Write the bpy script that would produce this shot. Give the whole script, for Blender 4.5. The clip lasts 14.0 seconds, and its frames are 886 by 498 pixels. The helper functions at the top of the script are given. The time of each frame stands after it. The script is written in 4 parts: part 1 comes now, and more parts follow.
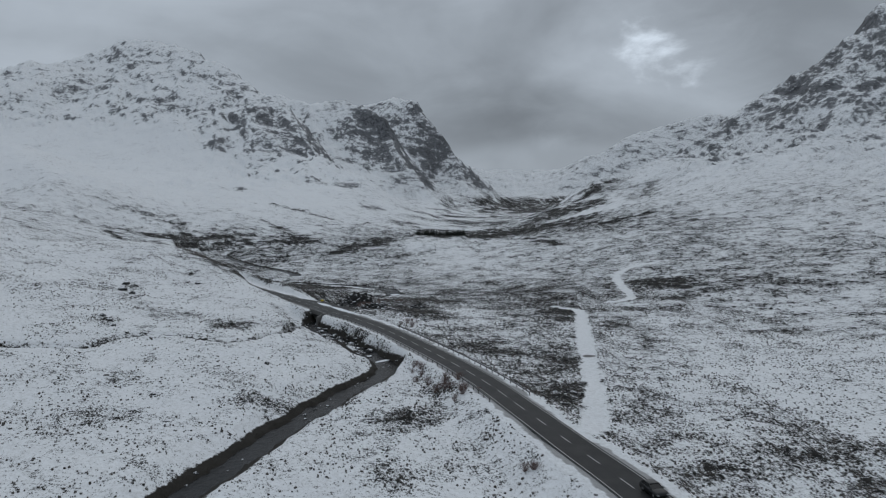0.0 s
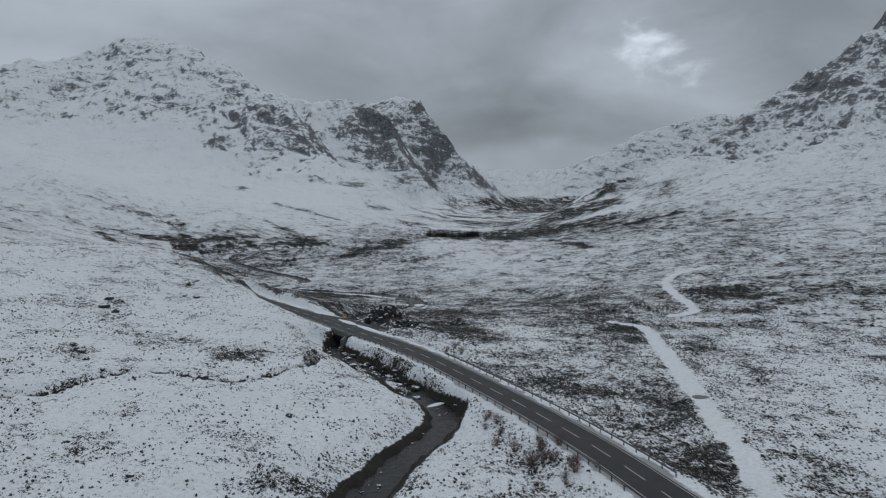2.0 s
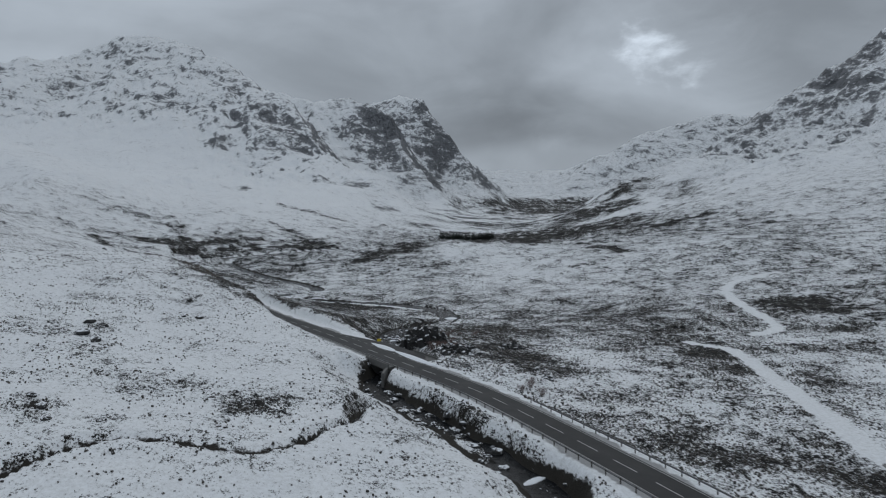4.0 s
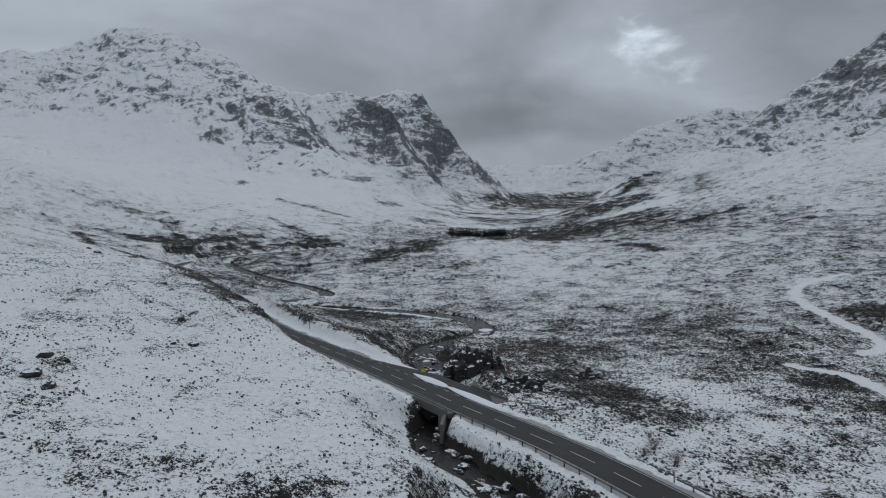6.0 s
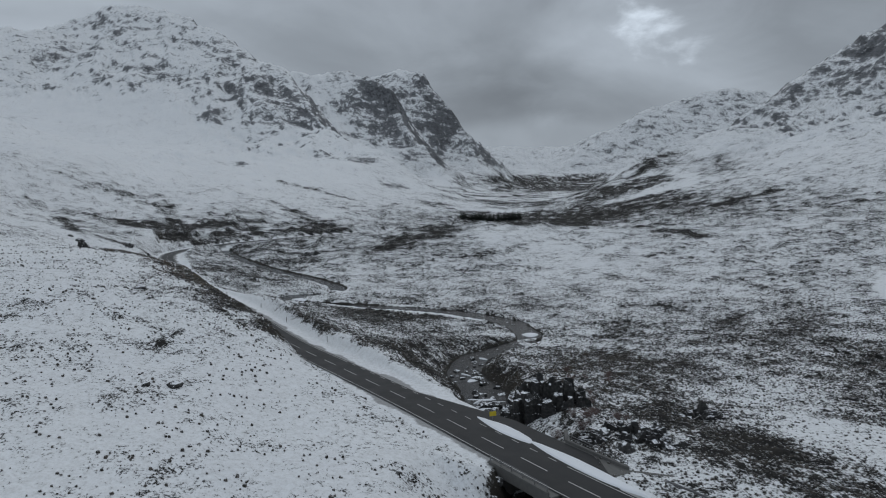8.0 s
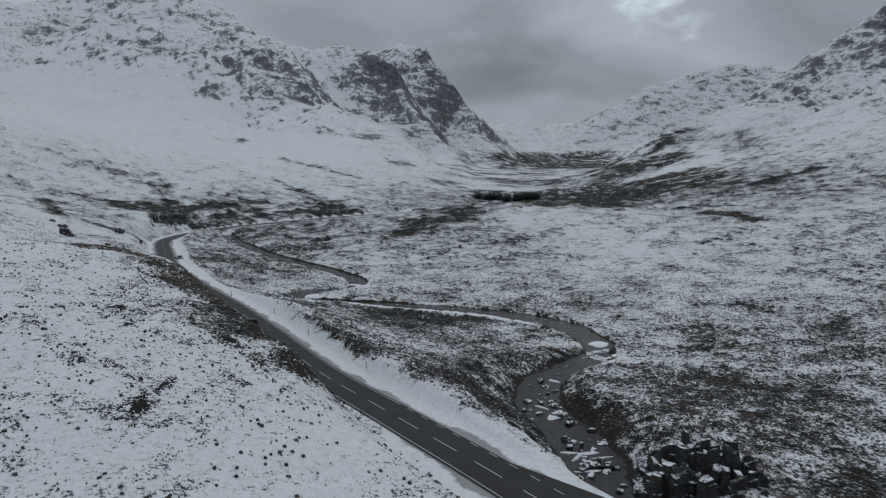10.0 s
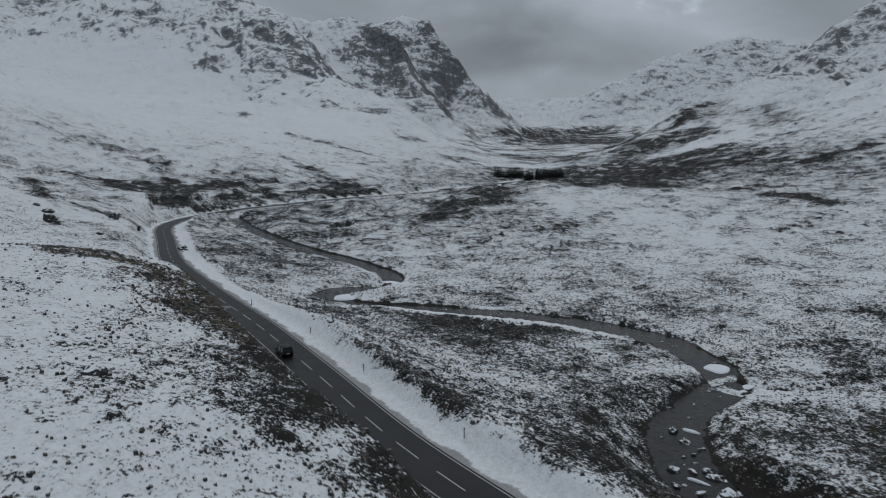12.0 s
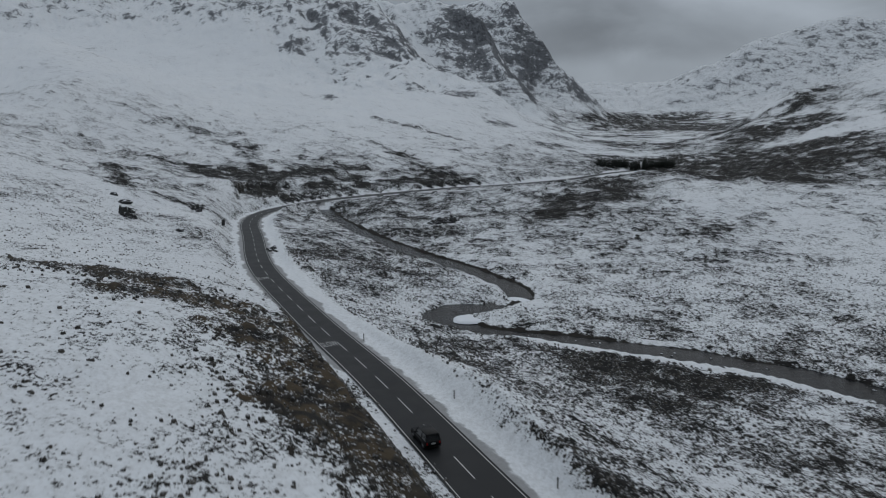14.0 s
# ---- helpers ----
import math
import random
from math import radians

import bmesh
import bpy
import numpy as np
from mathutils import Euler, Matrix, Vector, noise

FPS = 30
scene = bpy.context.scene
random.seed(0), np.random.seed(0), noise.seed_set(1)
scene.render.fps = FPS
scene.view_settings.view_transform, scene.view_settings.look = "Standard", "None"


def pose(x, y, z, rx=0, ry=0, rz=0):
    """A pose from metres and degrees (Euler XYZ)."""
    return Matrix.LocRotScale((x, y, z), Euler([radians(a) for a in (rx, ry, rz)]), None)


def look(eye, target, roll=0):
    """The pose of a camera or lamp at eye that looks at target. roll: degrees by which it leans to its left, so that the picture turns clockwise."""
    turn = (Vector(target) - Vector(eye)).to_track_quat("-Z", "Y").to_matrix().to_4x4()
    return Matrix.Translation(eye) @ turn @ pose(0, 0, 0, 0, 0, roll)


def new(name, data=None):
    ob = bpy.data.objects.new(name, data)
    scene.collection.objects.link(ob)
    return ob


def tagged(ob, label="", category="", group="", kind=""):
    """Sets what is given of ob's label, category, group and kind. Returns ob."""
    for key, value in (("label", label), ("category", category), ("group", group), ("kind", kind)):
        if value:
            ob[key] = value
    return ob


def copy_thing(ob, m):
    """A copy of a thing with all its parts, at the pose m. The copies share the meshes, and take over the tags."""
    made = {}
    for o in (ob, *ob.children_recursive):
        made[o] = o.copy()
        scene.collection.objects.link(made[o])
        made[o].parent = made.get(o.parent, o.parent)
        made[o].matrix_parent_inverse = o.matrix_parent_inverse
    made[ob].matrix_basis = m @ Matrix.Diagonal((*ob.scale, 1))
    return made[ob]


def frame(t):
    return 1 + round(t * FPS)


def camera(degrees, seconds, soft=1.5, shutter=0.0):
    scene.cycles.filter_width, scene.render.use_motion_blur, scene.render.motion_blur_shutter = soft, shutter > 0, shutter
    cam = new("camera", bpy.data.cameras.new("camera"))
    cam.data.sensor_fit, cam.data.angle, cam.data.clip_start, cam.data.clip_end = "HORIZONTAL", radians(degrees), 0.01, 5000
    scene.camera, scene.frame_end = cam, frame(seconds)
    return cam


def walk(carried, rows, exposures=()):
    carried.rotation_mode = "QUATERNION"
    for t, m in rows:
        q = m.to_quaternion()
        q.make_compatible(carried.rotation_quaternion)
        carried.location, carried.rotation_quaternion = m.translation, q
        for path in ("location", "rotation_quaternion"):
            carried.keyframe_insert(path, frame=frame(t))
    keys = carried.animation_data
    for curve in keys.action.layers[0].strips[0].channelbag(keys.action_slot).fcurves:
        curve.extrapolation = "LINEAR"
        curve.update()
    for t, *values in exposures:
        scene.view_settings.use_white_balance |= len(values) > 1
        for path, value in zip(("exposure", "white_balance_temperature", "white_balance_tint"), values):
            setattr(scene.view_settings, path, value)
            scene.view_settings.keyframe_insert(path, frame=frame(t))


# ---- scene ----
cam = camera(64.2, 14.0, soft=1.1, shutter=0.4)
PATH = [
    (0.0, (0.32, -0.02, 35.36), (0.33, 1.97, 35.23), -0.8),
    (0.5, (-3.15, 10.78, 35.22), (-3.14, 12.77, 35.09), -0.8),
    (1.0, (-6.6, 21.5, 35.08), (-6.59, 23.5, 34.95), -0.8),
    (1.5, (-10.15, 32.15, 34.98), (-10.14, 34.15, 34.85), -0.8),
    (2.0, (-13.8, 42.58, 34.84), (-13.79, 44.58, 34.71), -0.8),
    (2.5, (-17.42, 52.8, 34.68), (-17.41, 54.8, 34.55), -0.8),
    (3.0, (-21.01, 62.78, 34.57), (-21.0, 64.77, 34.44), -0.8),
    (5.5, (-38.6, 113.4, 34.17), (-38.59, 115.4, 34.05), -0.85),
    (6.0, (-41.6, 123.37, 34.07), (-41.58, 125.36, 33.93), -0.87),
    (6.5, (-44.35, 133.3, 34.0), (-44.33, 135.29, 33.84), -0.9),
    (7.0, (-47.12, 143.39, 33.95), (-47.1, 145.38, 33.78), -0.9),
    (7.5, (-49.94, 153.65, 33.92), (-49.92, 155.64, 33.75), -0.9),
    (8.0, (-52.6, 163.36, 33.87), (-52.58, 165.35, 33.68), -0.9),
    (10.5, (-68.82, 211.89, 34.0), (-68.8, 213.87, 33.73), -0.95),
    (11.0, (-72.71, 221.68, 33.97), (-72.69, 223.66, 33.68), -0.93),
    (11.5, (-76.65, 231.37, 34.0), (-76.63, 233.35, 33.7), -0.9),
    (12.0, (-80.49, 241.0, 34.05), (-80.47, 242.97, 33.73), -0.9),
    (12.5, (-84.46, 250.9, 34.0), (-84.465, 252.87, 33.66), -0.9),
    (13.0, (-88.47, 260.7, 33.95), (-88.54, 262.67, 33.6), -0.8),
    (13.5, (-92.7, 270.7, 33.88), (-92.845, 272.66, 33.52), -0.55),
    (14.0, (-96.86, 280.9, 33.94), (-97.05, 282.86, 33.58), -0.5),
]
walk(cam, [(t, look(eye, target, roll)) for t, eye, target, roll in PATH],
     exposures=[(0.0, 0.0), (7.0, 0.0), (10.5, -0.07), (14.0, -0.11)])

# ---- overcast winter daylight ----
SUN_ELEVATION, SUN_TURN = 48.0, 15.0
world = bpy.data.worlds.new("overcast_sky")
scene.world = world
world.use_nodes = True


def socket(node, kind, name):
    return next(s for s in (node.inputs if kind == "in" else node.outputs) if s.name in (name, "Fac" if name == "Factor" else name) and s.enabled)


class Nodes:
    """Short hand for building a node tree."""

    def __init__(self, tree):
        self.tree = tree
        tree.nodes.clear()

    def add(self, kind, out=None, **values):
        node = self.tree.nodes.new(kind)
        if kind == "ShaderNodeAttribute":
            node.attribute_name = values.pop("name")
        for key, value in values.items():
            self.put(node, key.replace("_", " "), value)
        return node if out is None else socket(node, "out", out)

    def put(self, node, name, value):
        name = int(name) if name.isdigit() else name
        place = node.inputs[name] if isinstance(name, int) else socket(node, "in", name)
        if isinstance(value, bpy.types.NodeSocket):
            self.tree.links.new(value, place)
        else:
            place.default_value = value

    def math(self, operation, a, b=0.0, c=None, clamp=False):
        node = self.tree.nodes.new("ShaderNodeMath")
        node.operation, node.use_clamp = operation, clamp
        for n, v in enumerate((a, b) if c is None else (a, b, c)):
            self.put(node, str(n), v)
        return node.outputs[0]

    def step(self, value, low, high):
        """0 below low, 1 above high, smooth between."""
        node = self.tree.nodes.new("ShaderNodeMapRange")
        node.interpolation_type = "SMOOTHSTEP"
        for name, v in (("Value", value), ("From Min", low), ("From Max", high)):
            self.put(node, name, v)
        return node.outputs[0]

    def mix(self, share, a, b, blend="MIX"):
        node = self.tree.nodes.new("ShaderNodeMix")
        node.data_type, node.blend_type = "RGBA", blend
        self.put(node, "0", share)
        for n, v in ((6, a), (7, b)):
            self.put(node, str(n), v if isinstance(v, bpy.types.NodeSocket) else (*v, 1.0))
        return node.outputs[2]

    def noise(self, vector, scale, detail=4.0, rough=0.55, warp=0.0, out="Factor"):
        node = self.tree.nodes.new("ShaderNodeTexNoise")
        for name, v in (("Vector", vector), ("Scale", scale), ("Detail", detail), ("Roughness", rough), ("Distortion", warp)):
            self.put(node, name, v)
        return node.outputs[0] if out == "Factor" else node.outputs[1]

    def scaled(self, vector, x, y, z, shift=(0, 0, 0)):
        node = self.tree.nodes.new("ShaderNodeMapping")
        self.put(node, "Vector", vector)
        node.inputs["Scale"].default_value = (x, y, z)
        node.inputs["Location"].default_value = shift
        return node.outputs[0]


def sky_world():
    n = Nodes(world.node_tree)
    clear = n.add("ShaderNodeTexSky")
    clear.sky_type, clear.sun_disc, clear.sun_elevation, clear.sun_rotation = "NISHITA", False, radians(SUN_ELEVATION), radians(SUN_TURN)
    way = n.add("ShaderNodeTexCoord", "Generated")
    parts = n.add("ShaderNodeSeparateXYZ", Vector=way)
    up = n.math("MAXIMUM", parts.outputs[2], 0.0)
    big = n.noise(n.scaled(way, 2.1, 2.1, 5.0, (0.3, 0.4, 0.2)), 1.0, 5, 0.5, 0.5)
    small = n.noise(n.scaled(way, 6.0, 6.0, 12.0, (1.3, 2.4, 0)), 1.0, 6, 0.55, 0.4)
    tone = n.math("ADD", n.math("MULTIPLY", big, 0.75), n.math("MULTIPLY", small, 0.25))
    cover = n.step(tone, 0.34, 0.66)
    # thin place in the cloud, where the light comes through
    gap = n.add("ShaderNodeVectorMath")
    gap.operation = "DISTANCE"
    n.put(gap, "0", n.scaled(way, 1.0, 1.0, 1.8))
    gap.inputs[1].default_value = GAP
    torn = n.math("ADD", gap.outputs["Value"], n.math("MULTIPLY", n.math("SUBTRACT", small, 0.5), 0.4))
    thin = n.math("SUBTRACT", 1.0, n.step(torn, -0.02, 0.055))
    halo = n.math("SUBTRACT", 1.0, n.step(torn, 0.0, 0.2))
    grad = n.math("ADD", n.math("MULTIPLY", n.step(up, 0.0, 0.9), SKY_RISE), 1.0)
    level = n.math("MULTIPLY", grad, n.math("ADD", n.math("MULTIPLY", cover, 0.44), 0.69))
    level = n.math("ADD", level, n.math("MULTIPLY", n.step(n.math("MULTIPLY", parts.outputs[0], -1.0), -0.1, 0.5), 0.24))
    bank = n.math("SUBTRACT", 1.0, n.step(up, 0.03, 0.22))
    level = n.math("ADD", level, n.math("MULTIPLY", bank, 0.22))
    # a dark belt of cloud hangs over the mouth of the glen
    sag = n.math("ADD", up, n.math("MULTIPLY", n.math("SUBTRACT", small, 0.5), 0.05))
    belt = n.math("MULTIPLY", n.step(sag, 0.062, 0.09), n.math("SUBTRACT", 1.0, n.step(sag, 0.1, 0.2)))
    belt = n.math("MULTIPLY", belt, n.math("MULTIPLY", n.step(parts.outputs[0], -0.12, 0.1), n.math("SUBTRACT", 1.0, n.step(parts.outputs[0], 0.2, 0.45))))
    level = n.math("SUBTRACT", level, n.math("MULTIPLY", belt, 0.26))
    level = n.math("ADD", level, n.math("ADD", n.math("MULTIPLY", thin, 1.25), n.math("MULTIPLY", halo, 0.42)))
    cloud = n.mix(1.0, (0.855, 0.967, 1.1), n.add("ShaderNodeCombineXYZ", "Vector", X=level, Y=level, Z=level), "MULTIPLY")
    both = n.add("ShaderNodeMixShader")
    a = n.add("ShaderNodeBackground", "Background", Color=clear.outputs[0], Strength=0.1)
    b = n.add("ShaderNodeBackground", "Background", Color=cloud, Strength=SKY_LEVEL)
    both.inputs[0].default_value = 0.99
    n.put(both, "1", a)
    n.put(both, "2", b)
    n.add("ShaderNodeOutputWorld", Surface=both.outputs[0])


SKY_LEVEL, SKY_RISE, GAP = 0.335, 0.56, (0.262, 0.948, 0.338)
sky_world()
sun = new("sun", bpy.data.lights.new("sun", "SUN"))
sun.data.energy, sun.data.angle, sun.data.color = 0.42, radians(70), (1.0, 0.97, 0.93)
sun.rotation_euler = (radians(90 - SUN_ELEVATION), 0, radians(180 - SUN_TURN))
# ---- materials ----
def material(name):
    mat = bpy.data.materials.new(name)
    mat.use_nodes = True
    return mat, Nodes(mat.node_tree)


def finish(n, colour, rough=0.7, metal=0.0, bump=None, strength=0.5, distance=0.1, **more):
    body = n.add("ShaderNodeBsdfPrincipled", Base_Color=colour if isinstance(colour, bpy.types.NodeSocket) else (*colour, 1.0), Roughness=rough, Metallic=metal)
    for key, value in more.items():
        n.put(body, key.replace("_", " "), value)
    if bump is not None:
        n.put(body, "Normal", n.add("ShaderNodeBump", "Normal", Height=bump, Strength=strength, Distance=distance))
    n.add("ShaderNodeOutputMaterial", Surface=body.outputs[0])


def plain(name, colour, rough=0.6, metal=0.0, spots=0.25, scale=3.0, relief=0.02, **more):
    """A surface of one kind with grain and blotches at two scales."""
    mat, n = material(name)
    place = n.add("ShaderNodeTexCoord", "Object")
    coarse, fine = n.noise(place, scale, 4), n.noise(place, scale * 9, 5)
    dark = tuple(c * (1 - spots) for c in colour)
    light = tuple(min(c * (1 + spots), 1) for c in colour)
    finish(n, n.mix(n.math("ADD", n.math("MULTIPLY", coarse, 0.6), n.math("MULTIPLY", fine, 0.4)), dark, light), rough, metal, fine, 0.4, relief, **more)
    return mat


def ground_material():
    mat, n = material("snowy_moor")
    place = n.add("ShaderNodeNewGeometry", "Position")
    normal = n.add("ShaderNodeSeparateXYZ", Vector=n.add("ShaderNodeNewGeometry", "Normal"))
    heath = n.add("ShaderNodeAttribute", "Factor", name="heath")
    crag = n.add("ShaderNodeAttribute", "Factor", name="crag")
    wet_shade = n.add("ShaderNodeAttribute", "Factor", name="wet_shade")
    fine = n.noise(place, 3.6, 5, 0.62, 0.2)
    tufts = n.noise(place, 1.25, 5, 0.6, 0.4)
    patch = n.noise(n.scaled(place, 0.06, 0.11, 0.1), 1.0, 5, 0.6, 0.6)
    amount = n.math("ADD", n.math("MULTIPLY", tufts, 0.36), n.math("ADD", n.math("MULTIPLY", fine, 0.58), n.math("ADD", n.math("MULTIPLY", patch, 0.18), n.math("ADD", n.math("MULTIPLY", n.noise(place, 0.38, 4, 0.6, 0.5), 0.25), n.math("MULTIPLY", n.noise(place, 0.13, 6, 0.72, 0.3), 0.3)))))
    limit = n.math("SUBTRACT", 1.08, n.math("MULTIPLY", heath, 0.33))
    veg = n.step(n.math("SUBTRACT", amount, limit), -0.015, 0.03)
    # bare rock shows where it is steep, in bands along the bedding
    steep = n.math("SUBTRACT", 1.0, normal.outputs[2])
    bands = n.noise(n.scaled(place, 0.016, 0.016, 0.03), 1.0, 7, 0.68, 0.6)
    streak = n.noise(n.scaled(place, 0.07, 0.07, 0.028, (40, 7, 3)), 1.0, 6, 0.65, 0.4)
    chips = n.noise(n.scaled(place, 0.15, 0.15, 0.11, (5, 80, 2)), 1.0, 7, 0.74, 0.3)
    shown = n.math("ADD", n.math("MULTIPLY", n.math("MINIMUM", steep, 0.4), 0.6), n.math("ADD", n.math("MULTIPLY", bands, 0.85), n.math("ADD", n.math("MULTIPLY", streak, 0.55), n.math("MULTIPLY", chips, 0.6))))
    shown = n.math("ADD", shown, n.math("MULTIPLY", n.math("SUBTRACT", crag, 0.6), 0.24))
    bare = n.math("MULTIPLY", n.step(shown, 1.1, 1.26), n.step(crag, 0.05, 0.4))
    hue = n.noise(place, 0.16, 3)
    grass = n.mix(n.step(hue, 0.42, 0.62), (0.009, 0.0088, 0.0085), (0.021, 0.0195, 0.017))
    grass = n.mix(n.step(fine, 0.5, 0.75), grass, (0.042, 0.039, 0.034))
    grass = n.mix(n.math("MULTIPLY", n.step(steep, 0.13, 0.28), 0.15), grass, (0.058, 0.045, 0.029))
    dry = n.add("ShaderNodeAttribute", "Factor", name="dry")
    grass = n.mix(n.math("MULTIPLY", dry, n.step(n.noise(place, 0.5, 4), 0.38, 0.6)), grass, (0.07, 0.052, 0.032))
    stone = n.mix(n.step(n.math("ADD", n.math("MULTIPLY", streak, 0.5), n.math("MULTIPLY", chips, 0.5)), 0.38, 0.62), (0.05, 0.053, 0.059), (0.2, 0.205, 0.216))
    snow = n.mix(n.noise(place, 0.035, 4), (0.77, 0.79, 0.82), (0.885, 0.9, 0.908))
    snow = n.mix(n.math("MULTIPLY", n.step(n.math("ADD", n.math("MULTIPLY", fine, 0.5), n.math("MULTIPLY", tufts, 0.5)), 0.4, 0.64), 0.5), snow, (0.5, 0.5, 0.49))
    colour = n.mix(bare, snow, stone)
    colour = n.mix(veg, colour, grass)
    dirt = n.add("ShaderNodeAttribute", "Factor", name="dirt")
    colour = n.mix(n.math("MULTIPLY", n.step(n.math("ADD", dirt, n.math("MULTIPLY", n.math("SUBTRACT", tufts, 0.5), 0.8)), 0.35, 0.75), 0.75), colour, (0.2, 0.195, 0.19))
    # wet ground and the painted shade of the river edges share one dark tone
    colour = n.mix(n.step(n.math("ADD", wet_shade, n.math("MULTIPLY", n.math("SUBTRACT", tufts, 0.5), 0.9)), 0.4, 0.62), colour, (0.028, 0.025, 0.021))
    relief = n.math("ADD", n.math("MULTIPLY", fine, 0.4), n.math("ADD", tufts, n.math("MULTIPLY", veg, 0.8)))
    finish(n, colour, 0.85, 0.0, relief, 0.6, 0.35, Specular_IOR_Level=0.2)
    return mat


def asphalt_material():
    mat, n = material("wet_asphalt")
    place = n.add("ShaderNodeNewGeometry", "Position")
    grain, worn = n.noise(place, 18, 4), n.noise(place, 0.35, 5, 0.6)
    patch = n.noise(place, 0.06, 4, 0.6, 0.5)
    tint = n.mix(n.step(n.math("ADD", n.math("MULTIPLY", worn, 0.5), n.math("MULTIPLY", patch, 0.5)), 0.36, 0.64), (0.0075, 0.0083, 0.0095), (0.016, 0.0172, 0.019))
    finish(n, n.mix(n.math("MULTIPLY", grain, 0.35), tint, (0.034, 0.0355, 0.038)), n.math("ADD", 0.42, n.math("MULTIPLY", worn, 0.3)), 0.0, grain, 0.3, 0.01, Specular_IOR_Level=0.2)
    return mat


def water_material():
    mat, n = material("peaty_river_water")
    place = n.add("ShaderNodeNewGeometry", "Position")
    ripple = n.math("ADD", n.noise(place, 0.9, 4, 0.6, 0.6), n.math("MULTIPLY", n.noise(place, 4.0, 4), 0.3))
    depth = n.noise(place, 0.12, 4, 0.6)
    tint = n.mix(n.step(depth, 0.35, 0.65), (0.006, 0.007, 0.0085), (0.014, 0.0155, 0.0175))
    # shallow stones and slush break the surface
    slush = n.step(n.math("ADD", n.math("MULTIPLY", n.noise(place, 1.3, 5, 0.65, 0.4), 0.65), n.math("MULTIPLY", n.noise(place, 0.2, 3), 0.35)), 0.58, 0.65)
    finish(n, n.mix(n.math("MULTIPLY", slush, 0.7), tint, (0.1, 0.104, 0.108)), n.math("ADD", 0.18, n.math("MULTIPLY", slush, 0.5)), 0.0, ripple, 0.6, 0.25, IOR=1.33, Specular_IOR_Level=0.18)
    return mat


GROUND, ASPHALT, WATER = ground_material(), asphalt_material(), water_material()
# ---- the lie of the land ----
# ridge lines: x, y, height of the crest
RIDGE_MASSIF = [(-2400, 2300, 330), (-1900, 2450, 450), (-1522, 2500, 512), (-1403, 2500, 540), (-1331, 2550, 545), (-1277, 2650, 600), (-1163, 2700, 645), (-965, 2650, 624),
                (-769, 2450, 530), (-594, 2250, 414), (-462, 2050, 326), (-370, 1900, 238), (-294, 1750, 140), (-218, 1550, 90), (-142, 1400, 42)]
RIDGE_SISTER = [(-900, 3300, 540), (-698, 3100, 497), (-605, 3000, 460), (-494, 2900, 431), (-388, 2800, 427), (-294, 2750, 402), (-208, 2700, 365), (-181, 2650, 272), (-113, 2500, 150), (-14, 2350, 48)]
RIDGE_BEN = [(-700, 3700, 480), (-375, 3500, 497), (-202, 3400, 524), (-97, 3300, 505), (-61, 3250, 427), (10, 3200, 334), (71, 3150, 242), (114, 3000, 124), (173, 2800, 50)]
RIDGE_EAST = [(1700, 1700, 570), (1250, 1600, 528), (938, 1510, 428), (859, 1500, 352), (777, 1500, 292), (706, 1500, 247), (616, 1480, 188), (551, 1450, 142), (479, 1420, 96), (411, 1380, 76), (285, 1290, 56), (219, 1230, 27)]
RIDGE_FAR_EAST = [(2300, 4300, 500), (1887, 4380, 522), (1640, 4390, 545), (1547, 4390, 532), (1348, 4380, 472), (1175, 4300, 420), (947, 4200, 310), (742, 4000, 178), (600, 3850, 95)]
RIDGE_FAR_WEST = [(-500, 4400, 480), (12, 4500, 310), (231, 4500, 240), (377, 4500, 150)]
RIDGE_END = [(100, 4640, 240), (470, 4680, 225), (700, 4680, 195), (1000, 4640, 130)]
RIDGE_SHOULDER = [(-1100, 1250, 205), (-676, 1100, 122), (-463, 870, 62), (-400, 740, 46)]


def along(x, y, line):
    """Distance from a polyline, its height at the nearest place, and the side (1: to the right of its run, -1: to the left)."""
    best = np.full(x.shape, 1e9)
    z, side = np.zeros(x.shape), np.ones(x.shape)
    for (x0, y0, z0), (x1, y1, z1) in zip(line, line[1:]):
        dx, dy = x1 - x0, y1 - y0
        s = np.clip(((x - x0) * dx + (y - y0) * dy) / max(dx * dx + dy * dy, 1e-6), 0, 1)
        ox, oy = x - x0 - s * dx, y - y0 - s * dy
        d = np.hypot(ox, oy)
        near = d < best
        best = np.where(near, d, best)
        z = np.where(near, z0 + s * (z1 - z0), z)
        side = np.where(near, (dy * ox - dx * oy) / np.maximum(np.hypot(dx, dy) * d, 1e-3), side)
    return best, z, side


def smooth(a, b, v):
    s = np.clip((v - a) / (b - a), 0, 1)
    return s * s * (3 - 2 * s)


def valley(x, y):
    """The trough of the glen, before any hill."""
    middle = 40 + 260 * smooth(700, 2600, y) + 250 * smooth(2600, 4600, y)
    off = x - middle
    side = np.maximum(np.abs(off) - 170, 0)
    return -7 + 0.1 * side * smooth(0, 300, side) + 25 * smooth(3000, 4600, y)


def crest(x, y, line):
    """As along(), with the crest's height and side blended where two stretches are about as near."""
    ds, zs, ss = [], [], []
    for a, b in zip(line, line[1:]):
        d, z, s = along(x, y, [a, b])
        ds.append(d), zs.append(z), ss.append(s)
    ds, zs, ss = np.array(ds), np.array(zs), np.array(ss)
    near = ds.min(0)
    w = np.exp(-(ds - near) / (12 + 0.22 * near))
    w /= w.sum(0)
    return near, (w * zs).sum(0), (w * ss).sum(0)


